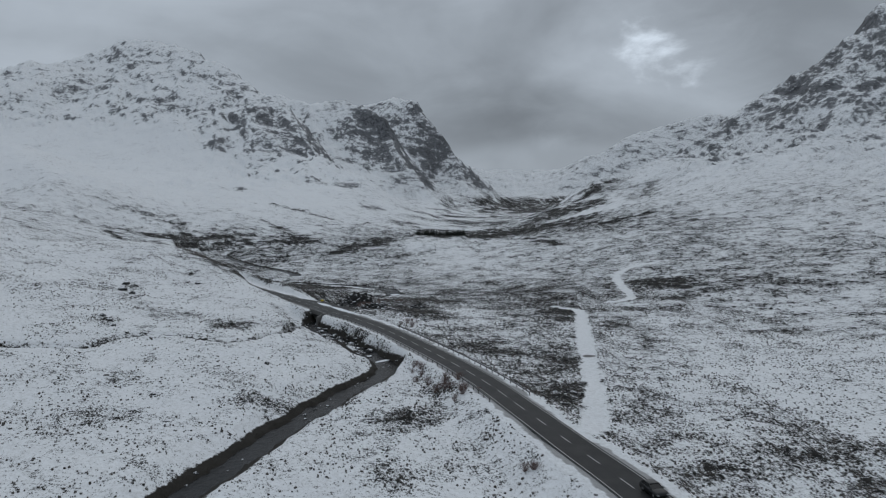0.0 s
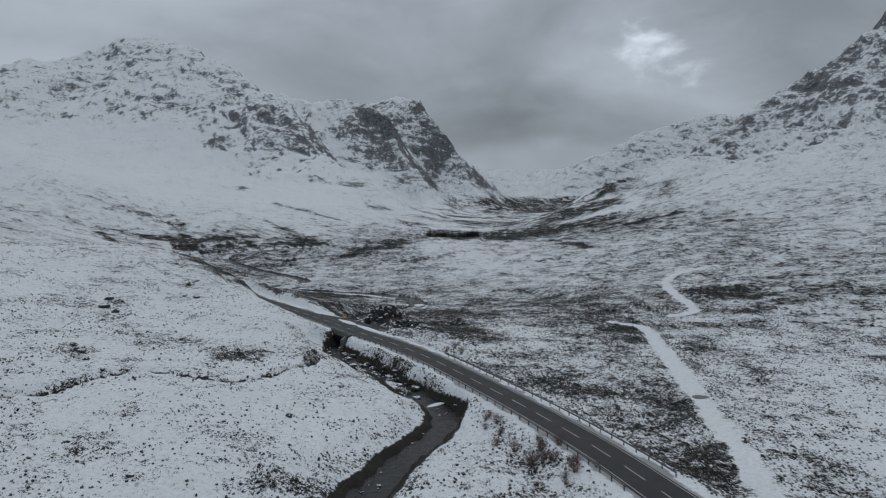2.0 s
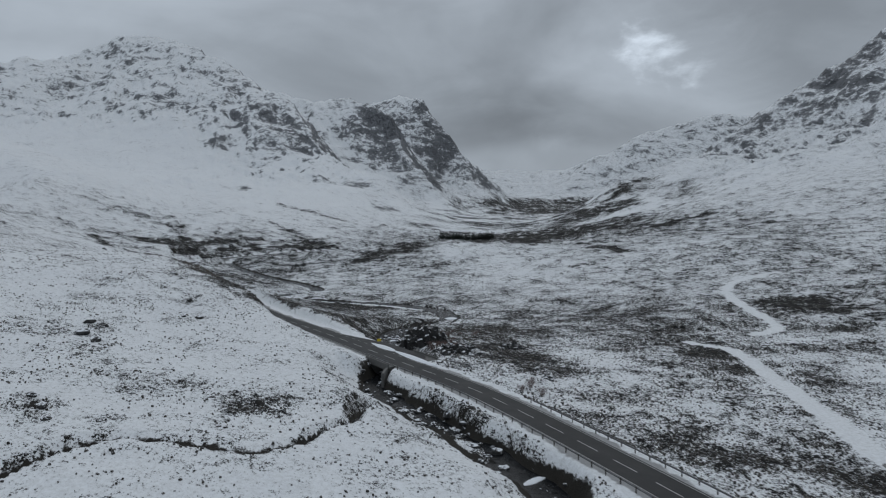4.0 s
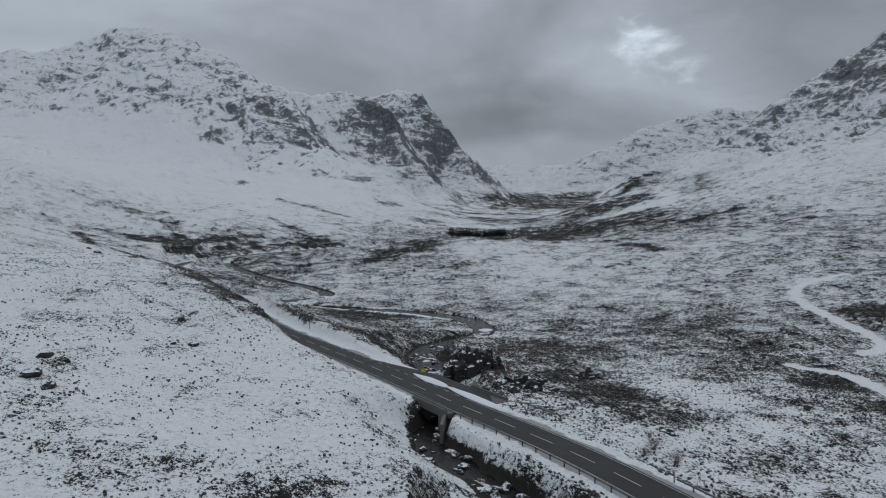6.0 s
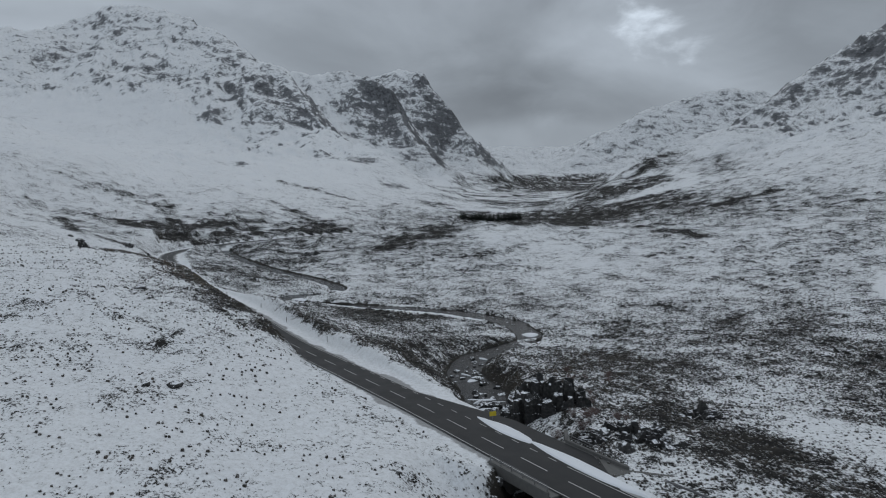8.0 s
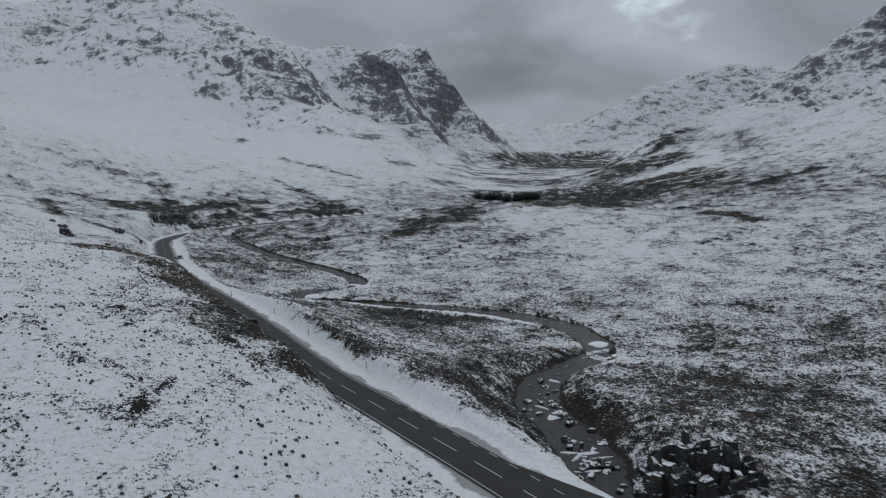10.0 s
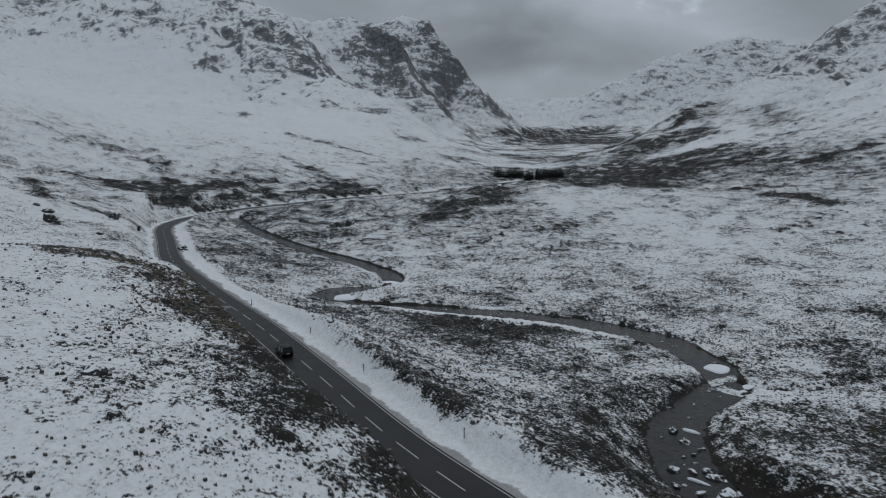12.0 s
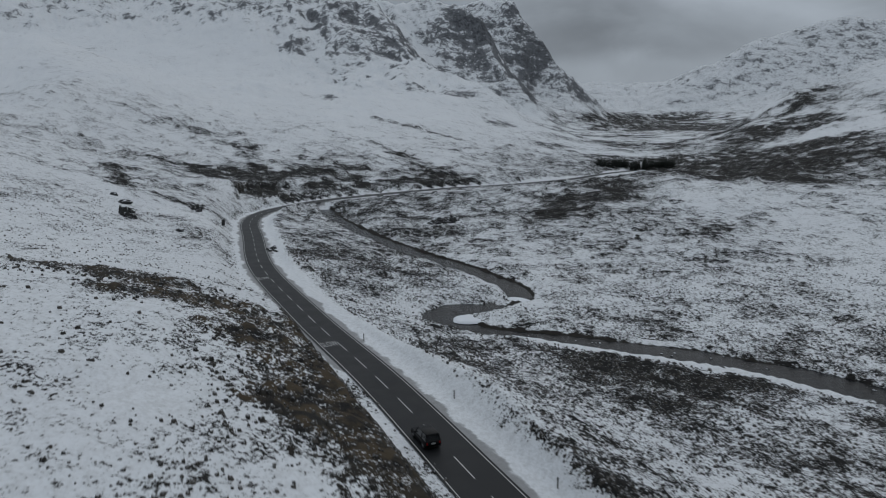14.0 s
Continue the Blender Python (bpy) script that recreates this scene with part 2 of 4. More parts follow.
def raised(ground, x, y, line, right, left, power):
    """The ground with a ridge on it; right, left: how far its flanks reach."""
    out = ground.copy()
    pts = np.array(line)[:, :2]
    reach = 2.9 * max(right, left)
    lo, hi = pts.min(0) - reach, pts.max(0) + reach
    k = np.flatnonzero((x > lo[0]) & (x < hi[0]) & (y > lo[1]) & (y < hi[1]))
    if len(k):
        d, z, side = crest(x[k], y[k], line)
        far = (left + (right - left) * smooth(-1, 1, side)) * (0.32 + 0.68 * smooth(0, 0.6, z / max(q[2] for q in line)))
        out[k] = ground[k] + np.maximum(z - ground[k], 0) * np.exp(-((d / far) ** power)) * smooth(1, 0.75, d / reach)
    return out


def landforms(x, y):
    h = valley(x, y)
    for line, right, left, power in ((RIDGE_FAR_WEST, 500, 500, 1.3), (RIDGE_END, 300, 300, 1.3), (RIDGE_FAR_EAST, 420, 400, 1.35), (RIDGE_BEN, 430, 190, 1.3),
                                     (RIDGE_SISTER, 340, 150, 1.3), (RIDGE_MASSIF, 700, 190, 1.35), (RIDGE_EAST, 300, 460, 1.3), (RIDGE_SHOULDER, 160, 130, 1.5)):
        h = raised(h, x, y, line, right, left, power)
    return h


def bumps(x, y, mounds):
    h = np.zeros(x.shape)
    for cx, cy, r, rise in mounds:
        h += rise * np.exp(-((x - cx) ** 2 + (y - cy) ** 2) / (2 * r * r))
    return h
SWELLS = [
    (-450, 0, 190, -2.5), (-225, 0, 190, 2.1), (0, 0, 190, -7.6), (225, 0, 190, 5.3),
    (450, 0, 190, 7.5), (-450, 250, 190, 17.2), (-225, 250, 190, 38), (0, 250, 190, -9.2),
    (225, 250, 190, -2.4), (450, 250, 190, 10.8), (-450, 480, 190, 22.9), (-225, 480, 190, -11.7),
    (0, 480, 190, -15.6), (225, 480, 190, 5.7), (450, 480, 190, 12.1), (-450, 700, 190, -9.3),
    (-225, 700, 190, 3.7), (0, 700, 190, 11), (225, 700, 190, 11.1), (450, 700, 190, 14.6),
]
SWELLS_FAR = [
    (-450, 900, 190, -2.1), (-225, 900, 190, 22.3), (0, 900, 190, -18.9), (225, 900, 190, 0.2),
    (450, 900, 190, 25.5), (-700, 1150, 190, 4), (-450, 1150, 190, 10), (-225, 1150, 190, 19),
    (0, 1150, 190, -12.4), (225, 1150, 190, -11), (450, 1150, 190, 55.8), (-700, 1400, 190, 23.9),
    (-450, 1400, 190, -0.9), (-225, 1400, 190, 21), (0, 1400, 190, 13.3), (225, 1400, 190, -21.1),
    (450, 1400, 190, 7.1),
]
KNOLLS_NEAR = [
    (-300, 100, 80, 1.7), (-215, 100, 80, 5.6), (-70, 100, 62, -4.6), (0, 100, 62, 2.1),
    (150, 100, 62, -0.1), (-300, 175, 80, -3.1), (-140, 175, 62, -3.1), (-300, 250, 80, -4.5),
    (0, 250, 62, 1.4), (-95, 290, 25, 3.7), (-105, 310, 25, 2.2), (-300, 325, 80, -0.9),
    (-215, 325, 80, 5), (-140, 325, 62, 3.1), (-70, 325, 62, -4.6), (-115, 335, 25, 3.8),
    (-135, 365, 28, 7.8), (-300, 400, 80, -3), (-215, 400, 80, -3.2), (-140, 400, 62, -1.7),
    (-70, 400, 62, -4.8), (150, 400, 62, 2.3), (-300, 475, 80, 3.3),
]
KNOLLS_FAR = [
    (-140, 475, 62, -2.5), (240, 475, 80, -3.1), (-300, 550, 80, 8.6), (-140, 550, 62, -6.1),
    (-70, 550, 62, 5.6), (150, 550, 62, 4.9), (-300, 625, 80, -1.9), (-140, 625, 62, -4.7),
    (-70, 625, 62, 5.5), (0, 625, 62, 2.1), (240, 625, 80, -3.5), (-300, 700, 80, -14),
    (-215, 700, 80, 4.7), (0, 700, 62, 2.2), (150, 700, 62, -5.8), (-300, 775, 80, 3.8),
    (-215, 775, 80, 10.1), (-140, 775, 62, -7.7), (-70, 775, 62, -3.6), (0, 775, 62, -4.5),
    (70, 775, 62, -4.1), (150, 775, 62, 4.8), (240, 775, 80, 4.4),
]
ROAD = [(72, -120, -5), (52, -20, -3.6), (36, 48, -2.8), (26, 88, -2.4), (21, 105, -2.2), (15.5, 124, -2), (8.5, 148, -2), (-3, 178, -2), (-20.5, 217, -2), (-39.5, 248, -2), (-56, 275, -2), (-72, 299.5, -2), (-86, 321, -2), (-99.5, 346, -2),
        (-115, 374, -2), (-135, 407, -2.1), (-160, 452, -2.4), (-180, 500, -2.8), (-193, 532, -3.1), (-199, 558, -3.4), (-197, 582, -3.5), (-186, 608, -3.3), (-165, 632, -3), (-132, 662, -2.7), (-96, 688, -2.8), (-60, 730, -3.4), (-32, 790, -4.6),
        (0, 850, -6.5)]
RIVER = [(-120, -140, -4.2), (-85, -50, -4.6), (-60, 30, -5.0), (-44, 76, -5.4), (-36, 98, -5.6), (-31, 116, -5.7), (-26, 135, -5.8), (-20, 152, -5.9), (-14, 168, -5.9), (-13, 177, -5.9), (-19.5, 190, -5.6), (-26.5, 202, -5.5), (-32, 212.5, -5.5), (-39, 226, -5.5), (-43.5, 237, -5.5), (-41.5, 247, -5.7), (-37, 253.5, -6.2), (-36, 260, -6.9), (-39, 270, -8.0), (-42.5, 280, -8.8), (-43, 297, -10.3), (-43, 313, -11.6),
         (-46, 330, -12.4), (-43, 347, -13.0), (-36, 357, -13.4), (-27, 366, -13.6), (-24.5, 380, -13.7), (-29, 396, -13.5), (-39, 407, -13.2), (-56, 417.5, -12.8), (-78, 425, -12.4), (-96, 428.5, -12), (-106, 429, -11.9), (-112, 438, -11.8), (-112, 447, -11.6), (-103, 449, -11.4), (-94, 457, -11.2)]
RIVER_LOWER = [(-94, 457, -11.2), (-97, 469, -10.9), (-110, 488, -10.3), (-119, 499, -9.9), (-128, 508, -9.6), (-137, 521, -9.2), (-153, 544, -8.4), (-172, 576, -7.4), (-182, 600, -6.6)]
BROOK = [(30, 374, -12.6), (14, 372, -12.9), (0, 368, -13.2), (-14, 363, -13.5), (-24, 367, -13.7)]
BROOK_MOOR = [(-110, 150, 4.6), (-84, 161, 2.4), (-80, 169, 2.3), (-75, 178, 2.1), (-64, 179, 1.4), (-54, 178, 0.4), (-49, 181, -0.4), (-48, 188, -0.6), (-43, 193, -1.4), (-43, 205, -2.6), (-40, 215, -5.2)]
BURN = [(49, 338, -12.3), (62, 322, -11), (75, 308, -9.9), (88, 296, -9.6), (121, 287, -9.3), (144, 266, -8.4), (175, 240, -5.5)]
TRACK = [(20, 112, -2.9), (26, 119, -4.2), (31, 137, -5.4), (36, 165, -5.6), (40, 190, -5.8), (46, 222, -6.8), (53, 262, -8.6), (57, 285, -9.8), (50, 302, -10.4)]
TRACK_UPPER = [(74, 314, -11.0), (86, 321, -11.0), (92, 338, -10.2), (94, 362, -8.9), (99, 392, -7.7), (108, 415, -6.4), (122, 428, -4.6), (142, 438, -2.4)]


def curved(points, step=2.0):
    """A smooth line through the points, as an array of x, y, z."""
    p = np.array([np.subtract(np.multiply(points[0], 2), points[1]), *points, np.subtract(np.multiply(points[-1], 2), points[-2])], float)
    out = []
    for a, b, c, d in zip(p, p[1:], p[2:], p[3:]):
        count = max(2, int(np.linalg.norm(c - b) / step))
        s = np.linspace(0, 1, count, endpoint=False)[:, None]
        out.append(0.5 * (2 * b + (c - a) * s + (2 * a - 5 * b + 4 * c - d) * s**2 + (3 * b - a - 3 * c + d) * s**3))
    return np.concatenate([*out, [p[-2]]])


def to_line(x, y, line, reach):
    """Distance from a fine line and the line's height there; places further off than reach get 1e9."""
    d, z, side = np.full(x.shape, 1e9), np.zeros(x.shape), np.ones(x.shape)
    lo, hi = line[:, :2].min(0) - reach, line[:, :2].max(0) + reach
    near = np.flatnonzero((x > lo[0]) & (x < hi[0]) & (y > lo[1]) & (y < hi[1]))
    if len(near):
        found = along(x[near], y[near], [tuple(q) for q in line[::3]] + [tuple(line[-1])])
        d[near], z[near], side[near] = np.where(found[0] < reach, found[0], 1e9), found[1], found[2]
    return d, z, side


TABLE = np.random.RandomState(7).permutation(4096)


def perlin(x, y):
    """Gradient noise, about -0.7 to 0.7."""
    xi, yi = np.floor(x).astype(np.int64), np.floor(y).astype(np.int64)
    fx, fy = x - xi, y - yi
    u, v = fx**3 * (fx * (fx * 6 - 15) + 10), fy**3 * (fy * (fy * 6 - 15) + 10)

    def corner(ox, oy):
        turn = TABLE[(TABLE[(xi + ox) & 4095] + yi + oy) & 4095] * (2 * np.pi / 4096)
        return np.cos(turn) * (fx - ox) + np.sin(turn) * (fy - oy)

    top = corner(0, 0) * (1 - u) + corner(1, 0) * u
    low = corner(0, 1) * (1 - u) + corner(1, 1) * u
    return top * (1 - v) + low * v


def fractal(x, y, wave, octaves, gain=0.5):
    total, size = np.zeros(x.shape), 1.0
    for k in range(octaves):
        total += size * perlin(x / wave + 17.3 * k, y / wave - 9.1 * k)
        wave, size = wave / 2.03, size * gain
    return total


def ridged(x, y, wave, octaves, gain=0.5):
    total, size = np.zeros(x.shape), 1.0
    for k in range(octaves):
        total += size * (0.5 - 2 * np.abs(perlin(x / wave + 31.7 * k, y / wave + 5.3 * k)))
        wave, size = wave / 2.1, size * gain
    return total


LINES = {name: curved(points) for name, points in (("road", ROAD), ("river", RIVER), ("lower", RIVER_LOWER), ("brook", BROOK), ("moor_brook", BROOK_MOOR), ("burn", BURN), ("track", TRACK), ("upper", TRACK_UPPER))}
WIDTH = {"river": 3.3, "lower": 2.2, "brook": 0.5, "moor_brook": 0.25, "burn": 0.3}


def terrain(x, y):
    """Height of the ground and its cover: heath, crag, wet and painted bank shade."""
    h = landforms(x, y) + bumps(x, y, SWELLS) + bumps(x, y, SWELLS_FAR) + bumps(x, y, KNOLLS_NEAR) + bumps(x, y, KNOLLS_FAR)
    # crags begin higher up on the broad snow apron than on the noses of the ridges
    low = 22 + 172 * smooth(-380, -720, x) * smooth(2900, 2500, y)
    high = smooth(low, low + 85, h)
    wx, wy = x + 50 * perlin(x / 260, y / 260), y + 50 * perlin(x / 240 + 9, y / 240)
    h = h + high * (13 * (ridged(wx, wy * 0.5, 230, 6, 0.55) - 0.2) + 7 * fractal(x, y, 85, 5, 0.6))
    # gullies run down the flanks, towards the glen on either side
    left = x < 150 + 0.1 * y
    across = np.where(left, 0.87 * wx + 0.5 * wy, 0.35 * wx - 0.94 * wy)
    down = np.where(left, 0.5 * wx - 0.87 * wy, 0.94 * wx + 0.35 * wy)
    h = h + high * (13 * ridged(across, down * 0.28, 105, 4, 0.55) + 5 * ridged(across + 300, down * 0.4, 38, 3, 0.6))
    ledge = (h + 0.25 * x + 70 * fractal(x, y, 260, 5, 0.6)) / 48
    h = h + high * 1.2 * np.sin(2 * np.pi * ledge)
    moor = 1 - high
    h = h + moor * smooth(0, 60, np.abs(x - 20) - 60) * 2.5 * fractal(x, y, 110, 3)
    h = h + moor * (1.1 * fractal(x, y, 34, 3) + 0.28 * fractal(x, y, 7, 3) + smooth(640, 800, y) * 2.6 * fractal(x, y, 60, 4, 0.6))
    road_d, road_z, side = to_line(x, y, LINES["road"], 60)
    # the hill is cut, and the bank is filled, to the road; where the knoll stands close, the cutting is tight and steep
    tight = smooth(282, 300, y) * smooth(385, 366, y) * (side < 0)
    berm = road_z - 0.12
    shelf = 2.6 * smooth(234, 244, y) * smooth(288, 270, y) * (side > 0)
    open_side = smooth(560, 610, y) * (side > 0)
    cut = berm + np.maximum(road_d - 6.5 - shelf + 1.5 * tight, 0) * (0.85 + 0.6 * tight - 0.77 * open_side)
    fill = berm - np.maximum(road_d - 6.0 - shelf, 0) * 0.5
    h = np.where(road_d < 1e8, np.maximum(np.minimum(h, cut), fill), h)
    road_d = road_d + 3.0 * tight
    shelved = road_d - shelf
    wet_shade = np.zeros(x.shape)
    for name, half in WIDTH.items():
        d, z, hand = to_line(x, y, LINES[name], 40)
        d = d + (1.4 * perlin(x / 9, y / 9) + 0.7 * perlin(x / 3.1, y / 3.1)) * (1 if name in ("river", "lower") else 0.15)
        if name == "river":
            half = half - 1.5 * smooth(190, 205, y) * smooth(285, 268, y) + 0.5 * smooth(272, 292, y) * smooth(350, 335, y) - 1.8 * smooth(200, 185, y) - 1.1 * smooth(392, 410, y) + 4.2 * np.exp(-((x + 109) ** 2 + (y - 439) ** 2) / 90) + 2.6 * np.exp(-((x + 103) ** 2 + (y - 420) ** 2) / 40)
        wide = name in ("river", "lower")
        rough = smooth(192, 205, y) * smooth(350, 325, y)
        lower = smooth(404, 416, y)
        bank = (0.42 + 0.8 * smooth(388, 400, y) * smooth(428, 420, y) + 0.2 * rough + 0.1 * smooth(295, 315, y) if wide else 1.3) + 1.6 * smooth(12.5, 8.5, shelved) * wide
        bed = z - np.minimum(0.7, half * 0.5) + np.minimum(np.maximum(d - half, 0), 1.1) * 0.9 * wide + np.maximum(d - half - 1.1 * wide, 0) * (bank - 0.3 * lower * wide)
        shore = z + 0.5 - 0.25 * np.maximum(d - half - 3, 0)
        h = np.where((d < 1e7) & (d > half + 2.2), np.maximum(h, shore), h)
        h = np.where(d < 1e7, np.minimum(h, bed), h)
        low_reach = smooth(200, 165, y)
        # on the low reach the rim widens: shade of the undercut edges, painted dark
        rim = (1 - smooth(0.2, 1.3 + 0.9 * rough + 1.2 * low_reach + 0.6 * smooth(388, 400, y), np.abs(d - half - 0.5 - 0.8 * low_reach))) if wide else (1 - smooth(0.3, 1.3, d)) * smooth(-0.5, -0.1, perlin(x / 11, y / 11))
        # the current undercuts the far bank of the meanders
        wet_shade = np.maximum(wet_shade, rim * np.where((y > 395) & wide & (hand < 0), 0.45, 1.0))
        # bed and banks are darker around the middle of the bridge
        if name == "river":
            wet_shade = np.maximum(wet_shade, 1.2 * np.exp(-((x + 41) ** 2 + (y - 246) ** 2) / 50) * smooth(half + 4.5, half + 2.5, d))
    for name in ("track", "upper"):
        d, z, _ = to_line(x, y, LINES[name], 30)
        keep = 0.5 * (1 - smooth(2.2, 9, d))
        h = h * (1 - keep) + z * keep
    return h, high, road_d, wet_shade


# x, y, reach, how thick the heather stands
HEATHS = [
    # on the knoll over the road
    (-117, 332, 3, 1.0), (-96, 303, 6, 0.3), (-91, 291, 6, 0.5), (-87, 284, 5, 0.7),
    # between the road and the river
    (-92, 350, 3, 2.0), (-88, 342, 3, 2.0), (-83, 331, 3.5, 2.0), (-79, 325, 3, 1.8), (-80, 409, 6, 1.3), (-69, 407, 6, 1.4), (-57, 409, 6, 1.4), (-73, 391, 3, 1.5), (-49, 389, 15, 0.5),
    (-50, 353, 4, 1.2), (-41, 360, 4, 1.0), (-62, 313, 5, 1.0), (-55, 330, 10, 0.4), (-31, 213, 4, 1.4), (-25, 203, 4, 1.4), (-18, 192, 4, 1.4), (-11, 180, 4, 1.2),
    # over the river
    (-19, 343, 10, 0.45), (-13, 335, 10, 0.45), (-7, 329, 12, 0.45), (-33, 321, 6, 0.4), (-25, 311, 8, 0.35), (-21, 276, 6, 0.8), (-10, 280, 6, 1.0), (-5, 261, 5, 1.1), (-7, 267, 5, 1.0),
    (-5, 240, 5, 0.25), (-10, 249, 5, 0.4), (10, 262, 9, -0.8), (-5, 226, 6, -0.7), (14, 233, 7, -0.8), (30, 330, 40, 0.2), (61, 396, 30, 0.2),
    # along the track
    (33, 175, 5, 1.6), (27, 148, 4, 1.8), (23, 143, 4, 1.8), (32, 155, 3, 1.6), (41, 215, 3, 1.2), (117, 365, 12, 1.4), (105, 316, 5, 1.2), (118, 345, 8, 1.0), (48, 282, 5, 1.6), (48, 257, 5, 1.3),
    (8, 222, 7, 0.6), (3, 246, 5, 0.8), (21, 188, 6, 0.7), (10, 192, 6, 0.5), (21, 163, 6, 0.8), (12, 155, 6, 0.3), (75, 150, 40, -0.6), (110, 220, 60, -0.4),
    # on the near moor
    (-58, 197, 4, 1.6), (-105, 232, 5, 1.0), (-94, 274, 4, 1.2), (-87, 297, 6, 0.6), (-31, 139, 7, 0.5), (-37, 145, 8, 0.4), (-88, 184, 4, 1.0), (-8, 120, 12, 0.5), (5, 105, 12, 0.5), (-2, 142, 8, 0.4),
    # up the glen
    (454, 3858, 200, 1.6), (340, 3120, 180, 1.5), (640, 3650, 150, 1.4), (126, 1877, 70, 0.8), (205, 1030, 40, -0.9), (122, 727, 16, -0.7), (159, 1048, 25, -0.7),
    # further off
    (-110, 560, 45, 0.26), (-40, 640, 40, 0.26), (60, 865, 60, 0.65), (130, 935, 60, 0.59), (200, 1010, 70, 0.52), (90, 1000, 80, 0.52), (300, 1150, 80, 0.52),
    (-150, 480, 25, 0.4), (420, 2950, 280, 1.8), (-200, 900, 80, 0.25), (-200, 640, 40, 0.4), (-30, 575, 40, -0.5), (50, 565, 50, -0.5), (0, 440, 60, -0.15),
    (83, 1250, 45, 1.17), (220, 1269, 30, 0.65), (171, 1155, 22, 0.85), (123, 1028, 22, 0.85), (-64, 567, 16, 1.04), (-53, 605, 16, 1.17), (46, 843, 16, 1.3),
    (70, 858, 18, 1.17), (192, 1107, 22, 0.65), (147, 746, 40, 0.59), (-323, 883, 90, 0.1), (-260, 573, 60, 0.25), (-190, 654, 40, 0.7), (-235, 527, 40, 0.25),
    (-212, 615, 12, 1.6), (-245, 642, 14, 1.4), (-137, 671, 12, 1.2), (0, 600, 40, -0.15), (120, 600, 60, 0.2), (20, 745, 45, 0.65), (95, 765, 40, 0.52),
    (-40, 705, 25, 0.39), (150, 450, 70, 0.16), (250, 600, 90, 0.16), (300, 450, 100, 0.07),
]


# the edge of the knoll over the road, where tall brown grass stands
BROW = [(-179, 389, 0), (-157, 370, 0), (-133, 354, 0), (-137, 353, 0), (-128, 353, 0), (-122, 347, 0), (-118, 344, 0), (-114, 338, 0), (-98, 315, 0), (-93, 306, 0), (-90, 302, 0), (-87, 297, 0), (-84, 293, 0)]


# heather-dark gullies and strips on the hillsides: half width, how dark, and the line
GULLIES = [
    (6, 0.5, [(-303, 656, 0), (-288, 659, 0), (-259, 641, 0), (-241, 629, 0), (-217, 607, 0), (-202, 599, 0)]),
    (5, 0.32, [(-296, 772, 0), (-271, 741, 0), (-246, 686, 0), (-219, 639, 0)]),
    (9, 0.5, [(-195, 793, 0), (-161, 754, 0), (-133, 687, 0)]),
    (9, 0.4, [(-245, 1034, 0), (-201, 1000, 0), (-150, 974, 0)]),
    (9, 0.3, [(-333, 756, 0), (-296, 745, 0), (-265, 717, 0)]),
    (4, 0.4, [(-263, 560, 0), (-236, 525, 0), (-223, 520, 0), (-208, 521, 0)]),
    (16, 0.42, [(34, 638, 0), (91, 790, 0), (121, 827, 0), (203, 970, 0)]),
    (20, 0.4, [(84, 894, 0), (150, 1066, 0), (204, 1132, 0)]),
    (24, 0.36, [(215, 1165, 0), (262, 1249, 0), (315, 1281, 0)]),
    (10, 0.4, [(-4, 631, 0), (24, 667, 0), (50, 633, 0)]),
    (7, 0.5, [(76, 607, 0), (103, 604, 0)]),
    (5, 0.6, [(83, 580, 0), (92, 546, 0)]),
    (10, 0.4, [(220, 1001, 0), (250, 985, 0), (266, 896, 0)]),
    (6, 0.7, [(163, 708, 0), (193, 716, 0), (221, 724, 0)]),
    (9, 0.5, [(-80, 553, 0), (-67, 578, 0), (-51, 609, 0)]),
]


# x, y, reach, how brown the grass is
DRY = [(-126, 348, 7, 0.8), (-117, 336, 8, 1.0), (-109, 330, 5, 0.5), (-16, 338, 14, 0.4), (-26, 313, 8, 0.5), (-15, 300, 8, 0.4), (-93, 295, 8, 0.2)]


# x, y, reach, how much bare rock shows
CRAGS = [
    (-1045, 2286, 160, 0.08), (-806, 2013, 60, 0.12), (-839, 2468, 150, 0.06), (-463, 1941, 60, 0.24), (-400, 1870, 45, 0.4), (-319, 1786, 45, 0.30), (-520, 2100, 70, 0.15), (-620, 2250, 80, 0.10),
    (-343, 2552, 70, 0.10), (-294, 2669, 70, 0.21), (-191, 2670, 50, 0.36), (-27, 2662, 60, 0.21), (-250, 2740, 50, 0.18), (-114, 3249, 60, 0.18), (-51, 3096, 60, 0.16), (47, 3155, 60, 0.1), (0, 3180, 150, -0.14), (62, 2874, 50, 0.21), (169, 2777, 60, 0.21),
    (-420, 2780, 70, 0.10), (-480, 2880, 80, -0.25), (-420, 2640, 45, -0.4), (-360, 2520, 45, -0.35), (-320, 2420, 50, -0.3), (-600, 3000, 90, -0.3), (-1000, 2500, 280, -0.12), (20, 3120, 80, 0.20), (90, 2950, 80, 0.15), (-100, 2500, 150, 0.16), (60, 2500, 120, 0.16),
    (538, 1389, 40, 0.24), (594, 1420, 40, 0.24), (693, 1445, 45, 0.24), (773, 1450, 45, 0.21), (850, 1480, 50, 0.15), (450, 1352, 40, 0.21), (619, 1238, 80, 0.14), (600, 1250, 250, 0.05),
]
